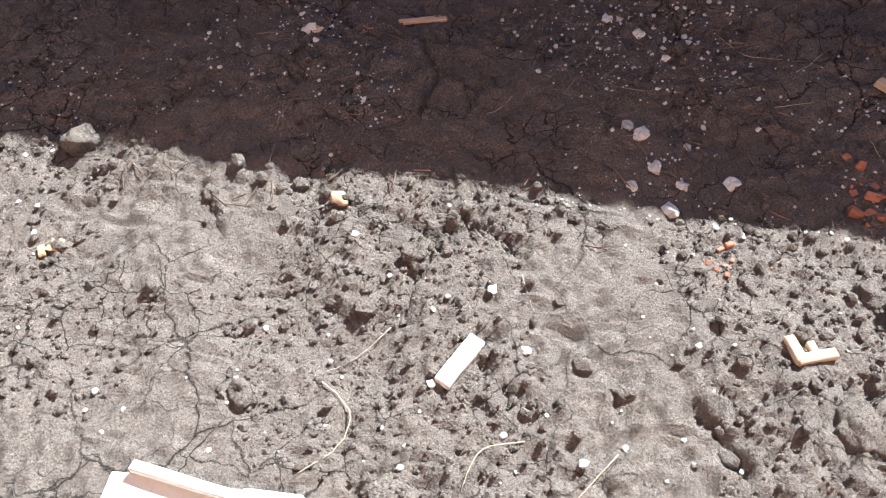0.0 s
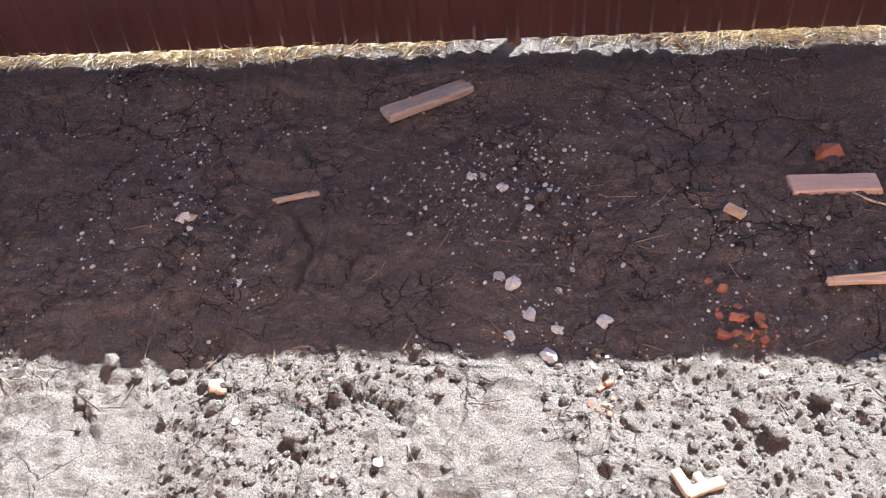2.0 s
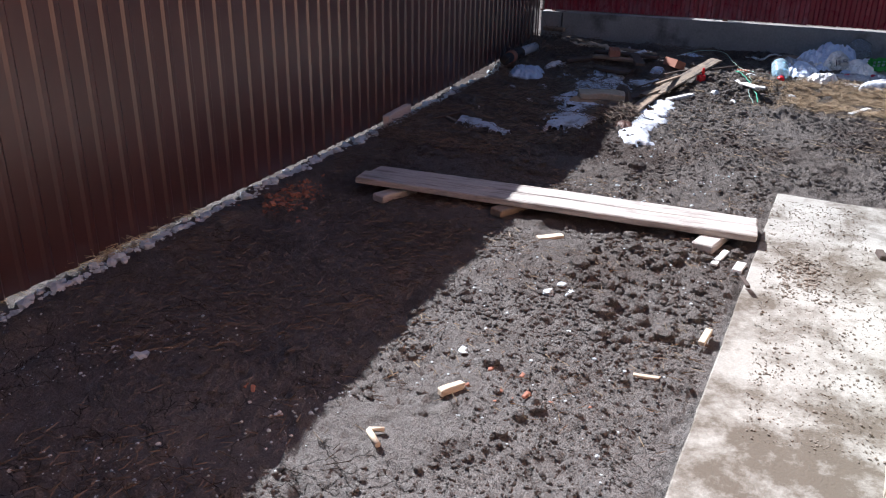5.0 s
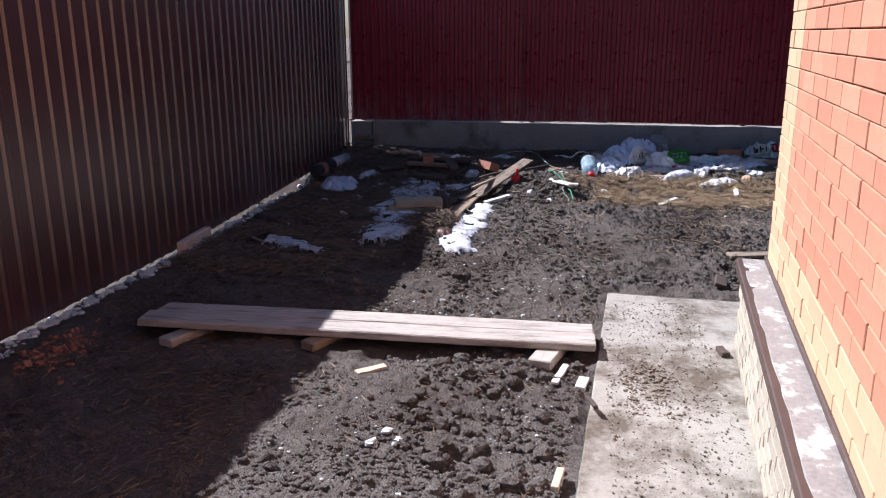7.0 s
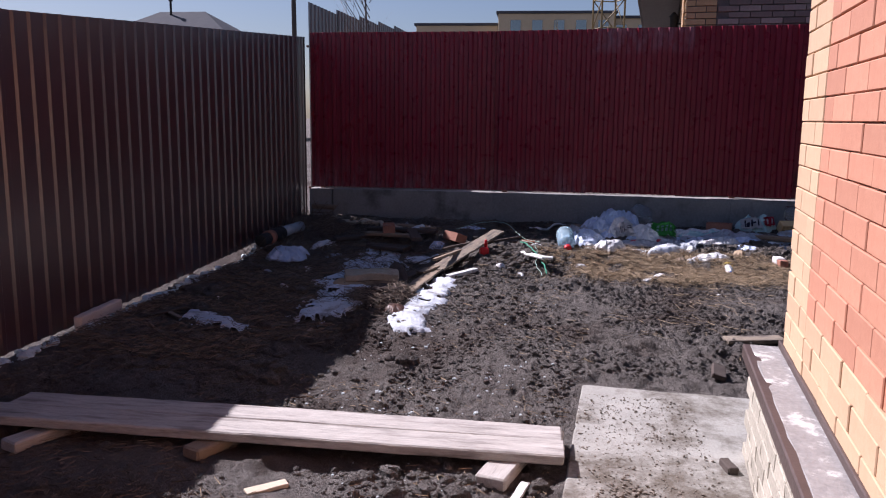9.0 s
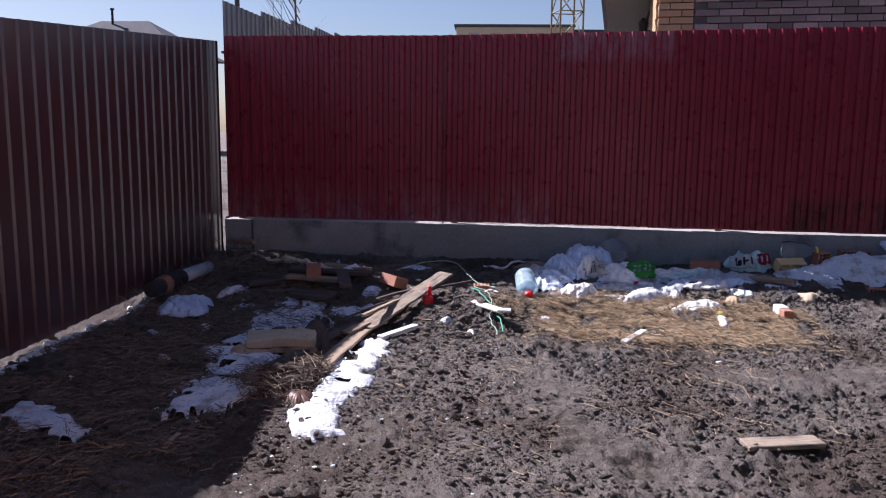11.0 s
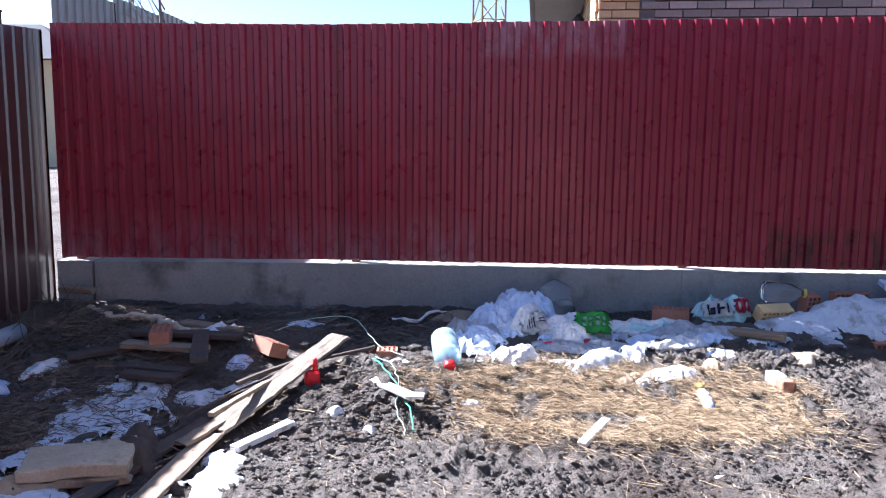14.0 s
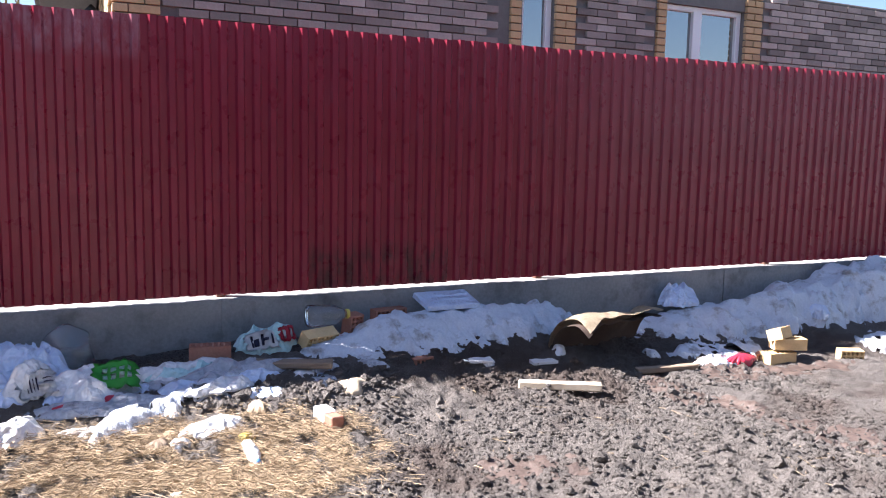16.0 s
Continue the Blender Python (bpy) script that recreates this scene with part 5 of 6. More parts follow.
printed(barcode, "pale panel with thin dark bars", (-0.12, 0.0, 0.1), (0.2, 0.14), (55, -4, -100), FILM_WHITE, ((-0.05, 0.0, 0.004, 0.07), (-0.035, 0.0, 0.006, 0.07), (-0.02, 0.0, 0.003, 0.07), (-0.005, 0.0, 0.006, 0.07), (0.05, 0.02, 0.05, 0.006), (0.05, 0.0, 0.05, 0.006)), PRINT_DARK)
tub = thing("clear_tub", "crushed clear plastic tub by the fence base", "plastic tub", on(11.02, -0.95, 0.06), 20)
b = lathe([(0.1, 0), (0.115, 0.02), (0.13, 0.16), (0.14, 0.17), (0.14, 0.18), (0.124, 0.175), (0.11, 0.03), (0.01, 0.02)], 28)
part("tub_body", smooth(worn(b, 0.03, 9, 2)), CLEAR, tub, m=pose(0, 0, 0.03, 70, 0, 80) @ Matrix.Diagonal((0.95, 0.8, 1.3, 1)))
script_bag = heap("carrier_bag", "white and teal carrier bag with red and dark lettering", "plastic bag", 10.95, -2.05, 0.34, 0.5, 0.24, 5, FILM_TEAL, 6)
printed(script_bag, "white panel with dark lettering", (-0.12, 0.06, 0.1), (0.22, 0.12), (55, 0, -95), PRINT_WHITE, ((-0.06, 0, 0.015, 0.08), (-0.035, -0.01, 0.03, 0.05), (0.0, 0, 0.015, 0.07), (0.02, 0, 0.03, 0.02), (0.06, 0, 0.015, 0.07)), PRINT_DARK)
printed(script_bag, "red panel with pale lettering", (-0.1, -0.12, 0.12), (0.12, 0.1), (55, 0, -85), PRINT_RED, ((-0.02, 0, 0.015, 0.06), (0.02, 0, 0.015, 0.06)), PRINT_WHITE)
heap("teal_film", "strip of teal plastic film on the snow", "plastic film", 10.78, -1.55, 0.22, 0.6, 0.09, 12, FILM_TEAL, 7, 6)
heap("white_rag", "white crumpled sack at the straw edge", "plastic sack", 10.3, -0.58, 0.24, 0.44, 0.13, 6, FILM_WHITE, 8)
heap("white_rag", "small white crumpled scrap at the straw edge", "scrap", 10.3, -0.36, 0.13, 0.14, 0.1, 6, FILM_WHITE, 9)
heap("white_rag", "small white crumpled scrap at the straw edge", "scrap", 10.28, -0.85, 0.12, 0.2, 0.06, 6, FILM_WHITE, 10)
heap("white_cloth", "white wet cloth on the straw", "cloth", 10.08, -1.5, 0.24, 0.5, 0.07, 4, FILM_WHITE, 11, 6)
heap("white_cloth", "white wet cloth on the straw", "cloth", 9.98, -1.3, 0.12, 0.2, 0.07, 30, FILM_WHITE, 12, 6)
heap("tan_scrap", "tan cardboard scrap on clods", "cardboard", 10.25, -2.35, 0.24, 0.34, 0.08, 20, FOAM, 13, 3, sharp=0.4)
heap("paper_scrap", "small white paper scrap on straw", "paper", 9.49, -1.18, 0.08, 0.1, 0.04, 0, WHITE_PAINT, 14)
heap("white_scrap", "white torn scrap on clods", "scrap", 9.6, -0.28, 0.12, 0.2, 0.06, 0, FILM_WHITE, 15)
heap("white_scrap", "white scrap lying on muddy soil", "scrap", 10.3, -3.35, 0.1, 0.14, 0.07, 0, WHITE_PAINT, 16)
heap("paper_scrap", "small pale scrap on trodden soil", "paper", 8.75, -1.35, 0.05, 0.12, 0.03, 10, WHITE_PAINT, 17)
heap("plastic_scrap", "pale blue plastic scrap on dark soil", "plastic scrap", 10.85, 0.87, 0.14, 0.34, 0.06, 8, FILM_BLUE, 18, 3, sharp=0.4)
heap("pale_cloth", "pale blue wet cloth beside the pipe", "cloth", 9.62, 2.52, 0.75, 0.5, 0.09, 20, FILM_BLUE, 19, 3, dz=0.01, sharp=1.6)
heap("pale_cloth", "pale rag on rotten boards", "cloth", 10.1, 2.3, 0.2, 0.5, 0.08, 60, FILM_WHITE, 20, 5)
heap("pale_cloth", "pale rag beside the heap", "cloth", 10.2, 1.15, 0.22, 0.25, 0.1, 60, FILM_BLUE, 21, 5)
heap("card_flap", "tan torn cardboard on rotten boards", "cardboard", 10.6, 1.55, 0.35, 0.3, 0.12, 30, CARD, 22, 3, sharp=0.5)
heap("white_rag", "white rag on rotten boards", "cloth", 10.62, 1.4, 0.2, 0.4, 0.1, 50, FILM_WHITE, 23, 5)
heap("blue_film", "clear blue film on the snow bank", "plastic film", 10.72, -5.6, 0.4, 0.5, 0.2, 20, FILM_BLUE, 24, 6, dz=0.16)
torn = heap("torn_bag", "white and red torn plastic bag on melting snow", "plastic bag", 9.95, -5.22, 0.34, 0.75, 0.1, 4, FILM_WHITE, 25, 6)
part("red_side", crumpled(0.16, 0.4, 0.05, 26, 30, 2, 0.6, 0.5), PRINT_RED, torn, "red printed side", pose(-0.09, -0.12, 0.035))
heap("pale_scrap", "pale plastic lid on the snow bank", "plastic lid", 10.2, -6.75, 0.2, 0.25, 0.12, 0, FILM_BLUE, 27, 3, dz=0.1, sharp=0.3)
heap("white_sack", "white full sack at the snow bank", "sack", 9.9, -7.75, 0.4, 0.45, 0.4, 0, FILM_WHITE, 28, 4, sharp=0.5)
rag = thing("twisted_rag", "pale twisted rope of rag by the base", "rag", on(11.1, 0.1, 0.0), 0)
part("rope", smooth(worn(tube(bent([(0.0, 0.24, 0.03), (-0.04, 0.1, 0.04), (-0.06, 0.0, 0.02), (0.0, -0.06, 0.05), (0.06, -0.12, 0.07), (0.1, -0.26, 0.05)], 7), 0.011, 7), 0.018, 14, 4)), WHITE_PAINT, rag)
heap("brown_rag", "brown wet rag against the base", "rag", 11.16, -0.2, 0.25, 0.4, 0.07, 10, WOOD_BROWN, 29, 5)

# ---- bottles and cans ----
jug = thing("water_jug", "five litre blue clear water jug with red cap", "water bottle", on(10.14, -0.13, 0.085), 8)
tip = pose(0, 0, 0, 0, -112, 0) @ Matrix.Diagonal((1.02, 1.02, 1.02, 1))
body = lathe([(0.02, -0.135), (0.07, -0.14), (0.082, -0.125), (0.084, -0.06), (0.079, -0.05), (0.084, -0.04), (0.084, 0.03), (0.079, 0.04), (0.084, 0.05), (0.08, 0.08), (0.05, 0.115), (0.028, 0.13), (0.026, 0.15)], 28)
part("bottle_body", body, CLEAR_BLUE, jug, m=tip)
cap = part("cap", lathe([(0.005, 0.18), (0.034, 0.179), (0.038, 0.174), (0.038, 0.14), (0.034, 0.135)][::-1], 20), RED_PLASTIC, jug, "red screw cap", tip)


def bottle(label, x, y, rz, length, r, body_m, cap_m, dz=0.0, pitch=90):
    t = thing("plastic_bottle", label, "plastic bottle", on(x, y, dz + r), rz)
    L = length
    part("bottle_body", smooth(worn(lathe([(r * 0.3, 0.004), (r * 0.85, 0), (r, 0.012), (r, L * 0.3), (r * 0.92, L * 0.34), (r, L * 0.4), (r * 0.97, L * 0.66), (r * 0.4, L * 0.88), (r * 0.38, L * 0.93)], 20, Matrix.Translation((0, 0, -L / 2))), r * 0.12, 9, int(x * 10))), body_m, t, m=pose(0, 0, 0, 0, pitch, 0))
    part("cap", lathe([(r * 0.45, L * 0.43), (r * 0.45, L * 0.5)], 14), cap_m, t, m=pose(0, 0, 0, 0, pitch, 0))
    return t


bottle("small clear bottle with yellow label on straw", 9.75, -1.6, 175, 0.26, 0.035, FILM_WHITE, BLUE_CAP)
bottle("large clear jug on a yellow brick", 10.97, -2.5, -95, 0.3, 0.075, CLEAR, YELLOW_CAP, 0.1)
heap("yellow_label", "yellow torn label beside a bottle", "label", 9.93, -1.62, 0.08, 0.12, 0.04, 0, YELLOW_CAP, 30)
cup = thing("brick_cup", "white and red painted block on the straw", "block", on(9.93, -2.08), 5)
part("white_half", block(0.13, 0.08, 0.07, 0.008, pose(0.05, 0, 0.01)), WHITE_PAINT, cup)
part("red_half", worn(block(0.09, 0.075, 0.065, 0.006, pose(-0.06, 0, 0.005)), 0.004, 30), CLAY, cup)
can = thing("red_canister", "small red plastic canister among sticks", "canister", on(9.84, 0.64, -0.045), 20)
part("canister_body", worn(block(0.07, 0.085, 0.12, 0.012), 0.006, 20), RED_PLASTIC, can)
part("spout", lathe([(0.016, 0.115), (0.014, 0.18), (0.01, 0.19)], 12, Matrix.Translation((0.01, -0.02, 0))), RED_PLASTIC, can)

# ---- twine ----
cord = thing("green_twine", "green plastic twine over boards and clods", "twine")
part("strand", tube(bent([on(10.5, 1.0, 0.08), on(10.6, 0.75, 0.14), on(10.63, 0.5, 0.15), on(10.3, 0.3, 0.1), on(10.05, 0.12, 0.06)], 8, 0.006, 2), 0.0022, 5), PALE_CORD, cord)
part("strand", tube(bent([on(9.95, 0.3, 0.06), on(9.75, 0.22, 0.09), on(9.5, 0.08, 0.07), on(9.2, 0.02, 0.03)], 8, 0.008, 3), 0.005, 5), GREEN_CORD, cord)
part("strand", tube(bent([on(9.95, 0.28, 0.07), on(9.7, 0.15, 0.08), on(9.45, 0.12, 0.06), on(9.15, 0.06, 0.03)], 8, 0.01, 5), 0.0022, 5), PALE_CORD, cord)
cable = thing("dark_branch", "dark bent branches on the boards", "branch")
for k, pts in enumerate((((10.1, 0.3), (9.95, 0.7), (9.6, 0.98), (9.2, 1.2)), ((10.2, 0.5), (9.8, 0.8), (9.5, 1.1)), ((9.9, 0.85), (9.6, 0.92), (9.45, 1.05)))):
    part("branch", tube(bent([on(px, py, 0.1 - 0.015 * k) for px, py in pts], 7, 0.006, k), 0.011, 6, taper=0.5), WOOD_DARK, cable)

# ---- pipe, foam block, rotten heap, carpet ----
drain = thing("drain_pipe", "grey plastic pipe with black rubber sleeve at the fence foot", "pipe", on(10.25, 2.72, 0.085), 176)
part("pipe", lathe([(0.05, -0.26), (0.055, -0.26), (0.055, 0.26), (0.05, 0.26)], 24), PIPE_GREY, drain, m=pose(0, 0, 0, 0, 90, 0))
part("sleeve", lathe([(0.058, -0.14), (0.066, -0.13), (0.066, 0.13), (0.06, 0.14)], 20), RUBBER, drain, "black rubber sleeve", pose(0.36, 0.0, -0.005, 0, 90, 0))
part("clay_collar", lathe([(0.06, -0.05), (0.07, -0.045), (0.07, 0.045), (0.06, 0.05)], 20), CLAY, drain, "orange clay collar", pose(0.53, 0.01, -0.008, 0, 90, 4))
part("sleeve", lathe([(0.052, -0.09), (0.06, -0.08), (0.06, 0.08), (0.05, 0.09)], 20), RUBBER, drain, "black rubber sleeve", pose(0.67, 0.02, -0.01, 0, 90, 4))
foam = thing("foam_block", "yellowed stained foam block on the snow", "foam block", on(8.7, 1.46, 0.03), -75)
part("torn_layer", worn(plank(0.45, 0.34, 0.035, 91, 14, 0.012, 0.04), 0.01, 9), CARD, foam, "brown rotten layer underneath")
b = block(0.44, 0.33, 0.06, 0.006, Matrix.Translation((0, 0, 0.034)))
bmesh.ops.subdivide_edges(b, edges=b.edges[:], cuts=6, use_grid_fill=True)
part("foam", worn(worn(b, 0.02, 4, 6), 0.008, 14, 2), FOAM, foam)
part("torn_flap", crumpled(0.3, 0.25, 0.1, 41, 24, 4), CARD, foam, "tan torn paper skin", pose(-0.2, -0.14, 0.0))
heap("rotten_mat", "dark rotten mat heap beside snow", "rotten heap", 7.85, 1.2, 0.75, 0.55, 0.13, 10, DARK_PILE, 42, 9, sharp=1.2)
heap("leather_scrap", "red-brown leather scrap beside the rotten mat", "scrap", 7.6, 1.02, 0.26, 0.2, 0.06, 30, STEEL_BROWN, 43, 2, sharp=0.25)
heap("straw_clump", "matted brown straw beside the rotten mat", "straw clump", 8.12, 1.1, 0.36, 0.28, 0.1, 10, WOOD_BROWN, 44, 2, sharp=0.5)
heap("dark_sheet", "dark crumpled roofing felt beside snow", "roofing felt", 8.9, 1.3, 0.6, 0.3, 0.14, 20, WOOD_DARK, 45, 4)
heap("dark_sheet", "grey stiff felt sheet standing in the snow", "roofing felt", 9.06, 1.6, 0.16, 0.45, 0.1, 60, WOOD_DARK, 46, 3, sharp=0.5)
carpet = thing("carpet_scrap", "stiff curled carpet, tan outside and dark inside", "carpet", on(10.24, -4.42, 0.0), -84)
b = bmesh.new()
n, m_ = 40, 16
rows = []
for i in range(n + 1):
    u = i / n
    row = []
    for j in range(m_ + 1):
        w = j / m_
        a = radians(-6 + (112 + 5 * math.sin(u * 3 + 1) + 22 * max(1 - u * 4, 0)) * w)
        r = 0.165 + 0.012 * math.sin(u * 9) + 0.03 * noise.noise(Vector((u * 5, w * 2, 3)))
        row.append(b.verts.new((-0.45 + 0.9 * u + 0.05 * noise.noise(Vector((w * 3, u * 2, 1))), -0.03 + r * 1.35 * math.cos(a), 0.03 + r * 1.85 * math.sin(a) * (0.92 + 0.08 * math.sin(u * 4.0)))))
    rows.append(row)
for i in range(n):
    for j in range(m_):
        b.faces.new((rows[i][j], rows[i + 1][j], rows[i + 1][j + 1], rows[i][j + 1]))
inner = b.copy()
for v in inner.verts:
    v.co = Vector((v.co.x * 0.985, -0.03 + (v.co.y + 0.03) * 0.88, (v.co.z - 0.02) * 0.86 + 0.012))
r = bmesh.ops.solidify(b, geom=b.faces[:], thickness=0.05)
part("backing", smooth(b), FOAM, carpet, "tan felt backing")
part("carpet_face", smooth(inner), DARK_PILE, carpet, "dark brown pile")


# ---- straw, weeds and crumbs ----
def blades(name, label, category, spots, material, length, width, seed, rise=0.02, up=0.15):
    """Dry stalks lying every way; spots gives their feet."""
    rnd = random.Random(seed)
    verts, faces = [], []
    px = np.array([s[0] for s in spots])
    py = np.array([s[1] for s in spots])
    pz = ground(px, py)
    for x, y, z in zip(px, py, pz):
        a, L = rnd.uniform(0, 6.28), length * rnd.uniform(0.4, 1.5)
        lift, bend = rnd.uniform(0.0, rise), rnd.uniform(-0.5, 0.5)
        w = width * rnd.uniform(0.6, 1.3)
        p = Vector((x, y, z + 0.004 + lift))
        d = Vector((math.cos(a), math.sin(a), rnd.uniform(-0.05, up)))
        n0 = len(verts)
        for k in range(3):
            q = p + d * L * (k / 2 - 0.5)
            side = Vector((-math.sin(a), math.cos(a), 0)) * w
            q += side * (bend * L * 4 * (k == 1))
            verts += [q - side, q + side, q + Vector((0, 0, w * 1.6))]
        for k in range(2):
            for e in range(3):
                f = (n0 + 3 * k + e, n0 + 3 * k + (e + 1) % 3, n0 + 3 * k + 3 + (e + 1) % 3, n0 + 3 * k + 3 + e)
                faces.append(f)
    mesh = bpy.data.meshes.new(name)
    mesh.from_pydata([tuple(v) for v in verts], [], faces)
    mesh.materials.append(material)
    return tagged(new(name, mesh), label, category, kind="stuff")


def within(cx, cy, rx, ry, count, seed, edge=0.25, rz=0.0):
    rnd, out = random.Random(seed), []
    c, s = math.cos(radians(rz)), math.sin(radians(rz))
    while len(out) < count:
        u, v = rnd.uniform(-1.15, 1.15), rnd.uniform(-1.15, 1.15)
        lim = 1 + edge * 2 * noise.noise(Vector((u * 1.7, v * 1.7, seed)))
        if (u * u + v * v) < lim * rnd.uniform(0.5, 1.05):
            out.append((cx + c * u * rx - s * v * ry, cy + s * u * rx + c * v * ry))
    return out


def strewn(x0, x1, y0, y1, count, seed, keep=0.45):
    rnd, out = random.Random(seed), []
    while len(out) < count:
        x, y = rnd.uniform(x0, x1), rnd.uniform(y0, y1)
        if noise.noise(Vector((x * 1.6, y * 1.6, seed))) + 0.5 > keep * rnd.uniform(0.6, 1.4) and not (x < 6.5 and y < slab_y(x) + 0.05) and not (x < 6.4 and y < -0.6):
            out.append((x, y))
    return out


blades("straw", "matted golden dry straw on the soil", "straw", [s for s in within(9.68, -1.05, 0.66, 1.2, 46000, 3) if noise.noise(Vector((s[0] * 4.5, s[1] * 4.5, 1))) + 0.5 * noise.noise(Vector((s[0] * 11, s[1] * 11, 2))) > -0.2], STRAW, 0.055, 0.00075, 1, 0.035, 0.3)
blades("straw", "thin golden straw round the mat", "straw", within(9.6, -1.0, 0.85, 1.5, 3500, 4), STRAW, 0.07, 0.0009, 2, 0.02)
blades("weeds", "dead brown weed stalks in the shade", "weeds", strewn(6.4, 11.2, 1.6, 2.85, 12000, 5, 0.5), WEED, 0.065, 0.0016, 3, 0.04, 0.4)
blades("weeds", "matted dead weeds round the snow", "weeds", strewn(6.9, 10.4, 1.0, 2.3, 5000, 15, 0.62), WEED, 0.07, 0.0018, 13, 0.04, 0.5)
blades("weeds", "dead weed stalks at the fence corner", "weeds", strewn(9.4, 11.3, 2.5, 2.92, 320, 6, 0.2), WEED, 0.22, 0.0022, 4, 0.08, 1.2)
blades("weeds", "wet weeds on the rotten mat", "weeds", within(7.9, 1.2, 0.4, 0.28, 1500, 16), WEED, 0.07, 0.0016, 14, 0.1, 0.5)
blades("straw", "scattered straw bits on dug soil", "straw", strewn(3.2, 9.4, -0.3, 1.3, 1300, 7, 0.4), STRAW, 0.05, 0.0011, 5, 0.008)
blades("straw", "scattered straw bits on trodden soil", "straw", strewn(7.0, 10.2, -4.5, -0.4, 300, 8, 0.4), STRAW, 0.07, 0.0011, 6, 0.01)
blades("straw", "loose straw wisps on trodden soil", "straw", within(8.35, -1.25, 0.4, 0.45, 110, 18) + within(7.7, -0.7, 0.4, 0.6, 50, 19), STRAW, 0.1, 0.0012, 16, 0.015)
blades("straw", "scattered straw bits in the shade", "straw", strewn(-1.8, 6.5, 1.0, 2.85, 900, 9, 0.4), WEED, 0.06, 0.0015, 7, 0.008)
blades("straw", "bleached grass beyond the fence foot", "straw", strewn(-2.4, 4.5, 2.93, 3.5, 9000, 10, 0.3), PALE_GRASS, 0.1, 0.0016, 8, 0.05, 0.5)
blades("straw", "tan fibres in the clod heap", "straw", strewn(9.2, 10.4, -0.2, 0.9, 260, 11, 0.3), STRAW, 0.09, 0.0012, 9, 0.03, 0.3)


def crumbs(name, label, spots, size, material, seed, tri=1, level=None):
    """Loose crumbs of earth or plaster, too many to count."""
    rnd = random.Random(seed)
    shapes = []
    for k in range(7):
        b = pebble(1.0, seed * 11 + k, 0.7, 0.55, tri)
        shapes.append((np.array([v.co[:] for v in b.verts]), [[v.index for v in f.verts] for f in b.faces]))
        b.free()
    px, py = np.array([s[0] for s in spots]), np.array([s[1] for s in spots])
    pz = ground(px, py) if level is None else np.full(px.shape, level)
    verts, faces, n0 = [], [], 0
    for x, y, z in zip(px, py, pz):
        co, fs = shapes[rnd.randrange(7)]
        r = size * min(rnd.lognormvariate(0, 0.5), 3.2)
        a = rnd.uniform(0, 6.28)
        c, s = math.cos(a) * r, math.sin(a) * r
        p = np.stack((co[:, 0] * c - co[:, 1] * s, co[:, 0] * s + co[:, 1] * c, co[:, 2] * r), -1) + (x, y, z + r * 0.25)
        verts.append(p)
        faces += [[i + n0 for i in f] for f in fs]
        n0 += len(co)
    mesh = bpy.data.meshes.new(name)
    mesh.from_pydata(np.concatenate(verts).tolist(), [], faces)
    mesh.materials.append(material)
    return tagged(new(name, mesh), label, "soil crumbs", kind="stuff")


crumbs("earth_crumbs", "loose grey crumbs of dry earth", strewn(-2.0, 4.2, 0.05, 2.85, 22000, 21, 0.3), 0.0055, SOIL, 1)
crumbs("earth_crumbs", "larger grey crumbs of dry earth", strewn(-2.0, 4.4, 0.05, 2.85, 800, 22, 0.4), 0.012, SOIL, 2)
crumbs("earth_crumbs", "clods of dug dark earth", strewn(3.4, 9.4, -0.3, 2.7, 16000, 23, 0.4), 0.0072, SOIL, 3)
crumbs("earth_crumbs", "large clods of dug dark earth", strewn(3.8, 9.4, -0.3, 2.7, 1100, 24, 0.45), 0.0135, SOIL, 4)
crumbs("earth_crumbs", "clods of trodden muddy earth", strewn(6.6, 10.6, -5.5, -0.3, 26000, 25, 0.3), 0.0075, SOIL, 5)
crumbs("earth_crumbs", "clods of the low mound before the snow", within(10.32, -2.1, 0.22, 0.6, 1200, 35), 0.013, SOIL, 15)
crumbs("earth_crumbs", "larger clods of trodden muddy earth", strewn(8.2, 10.5, -4.6, -1.9, 900, 36, 0.45), 0.0125, SOIL, 16)
crumbs("earth_crumbs", "dug clods of the heap", within(9.75, 0.2, 0.6, 0.55, 4500, 26), 0.0105, SOIL, 6)
crumbs("plaster_chips", "white plaster chips strewn on dark soil", strewn(-1.8, 3.4, 1.15, 2.8, 2600, 27, 0.5), 0.0034, STONE_WHITE, 7)
crumbs("plaster_chips", "white plaster crumbs in a patch", within(0.25, 2.0, 0.5, 0.35, 260, 28), 0.0042, STONE_WHITE, 8)
crumbs("plaster_chips", "pale chips on sunlit soil", strewn(-1.8, 9.0, -0.1, 1.15, 700, 29, 0.5), 0.005, STONE_WHITE, 9)
crumbs("pale_rubble", "pale mortar rubble along the fence foot", [(random.Random(i).uniform(2.4, 10.6), 2.9 + random.Random(i + 999).gauss(0, 0.03)) for i in range(900)], 0.014, STONE_WHITE, 10)
crumbs("earth_crumbs", "earth crumbs spilled on the slab", within(4.95, -0.4, 0.3, 0.14, 420, 30, 0.5), 0.0055, DIRT, 11, 1, 0.031)
crumbs("earth_crumbs", "fine earth crumbs strewn on the slab", [(3.4 + 2.8 * random.Random(i).random(), -0.22 - 0.55 * random.Random(i + 5000).random()) for i in range(3600)], 0.0026, DIRT, 12, 1, 0.031)
crumbs("earth_crumbs", "big dry clods beside the slab", strewn(3.9, 5.2, -0.15, 1.1, 260, 41, 0.45), 0.017, SOIL, 17, 2)
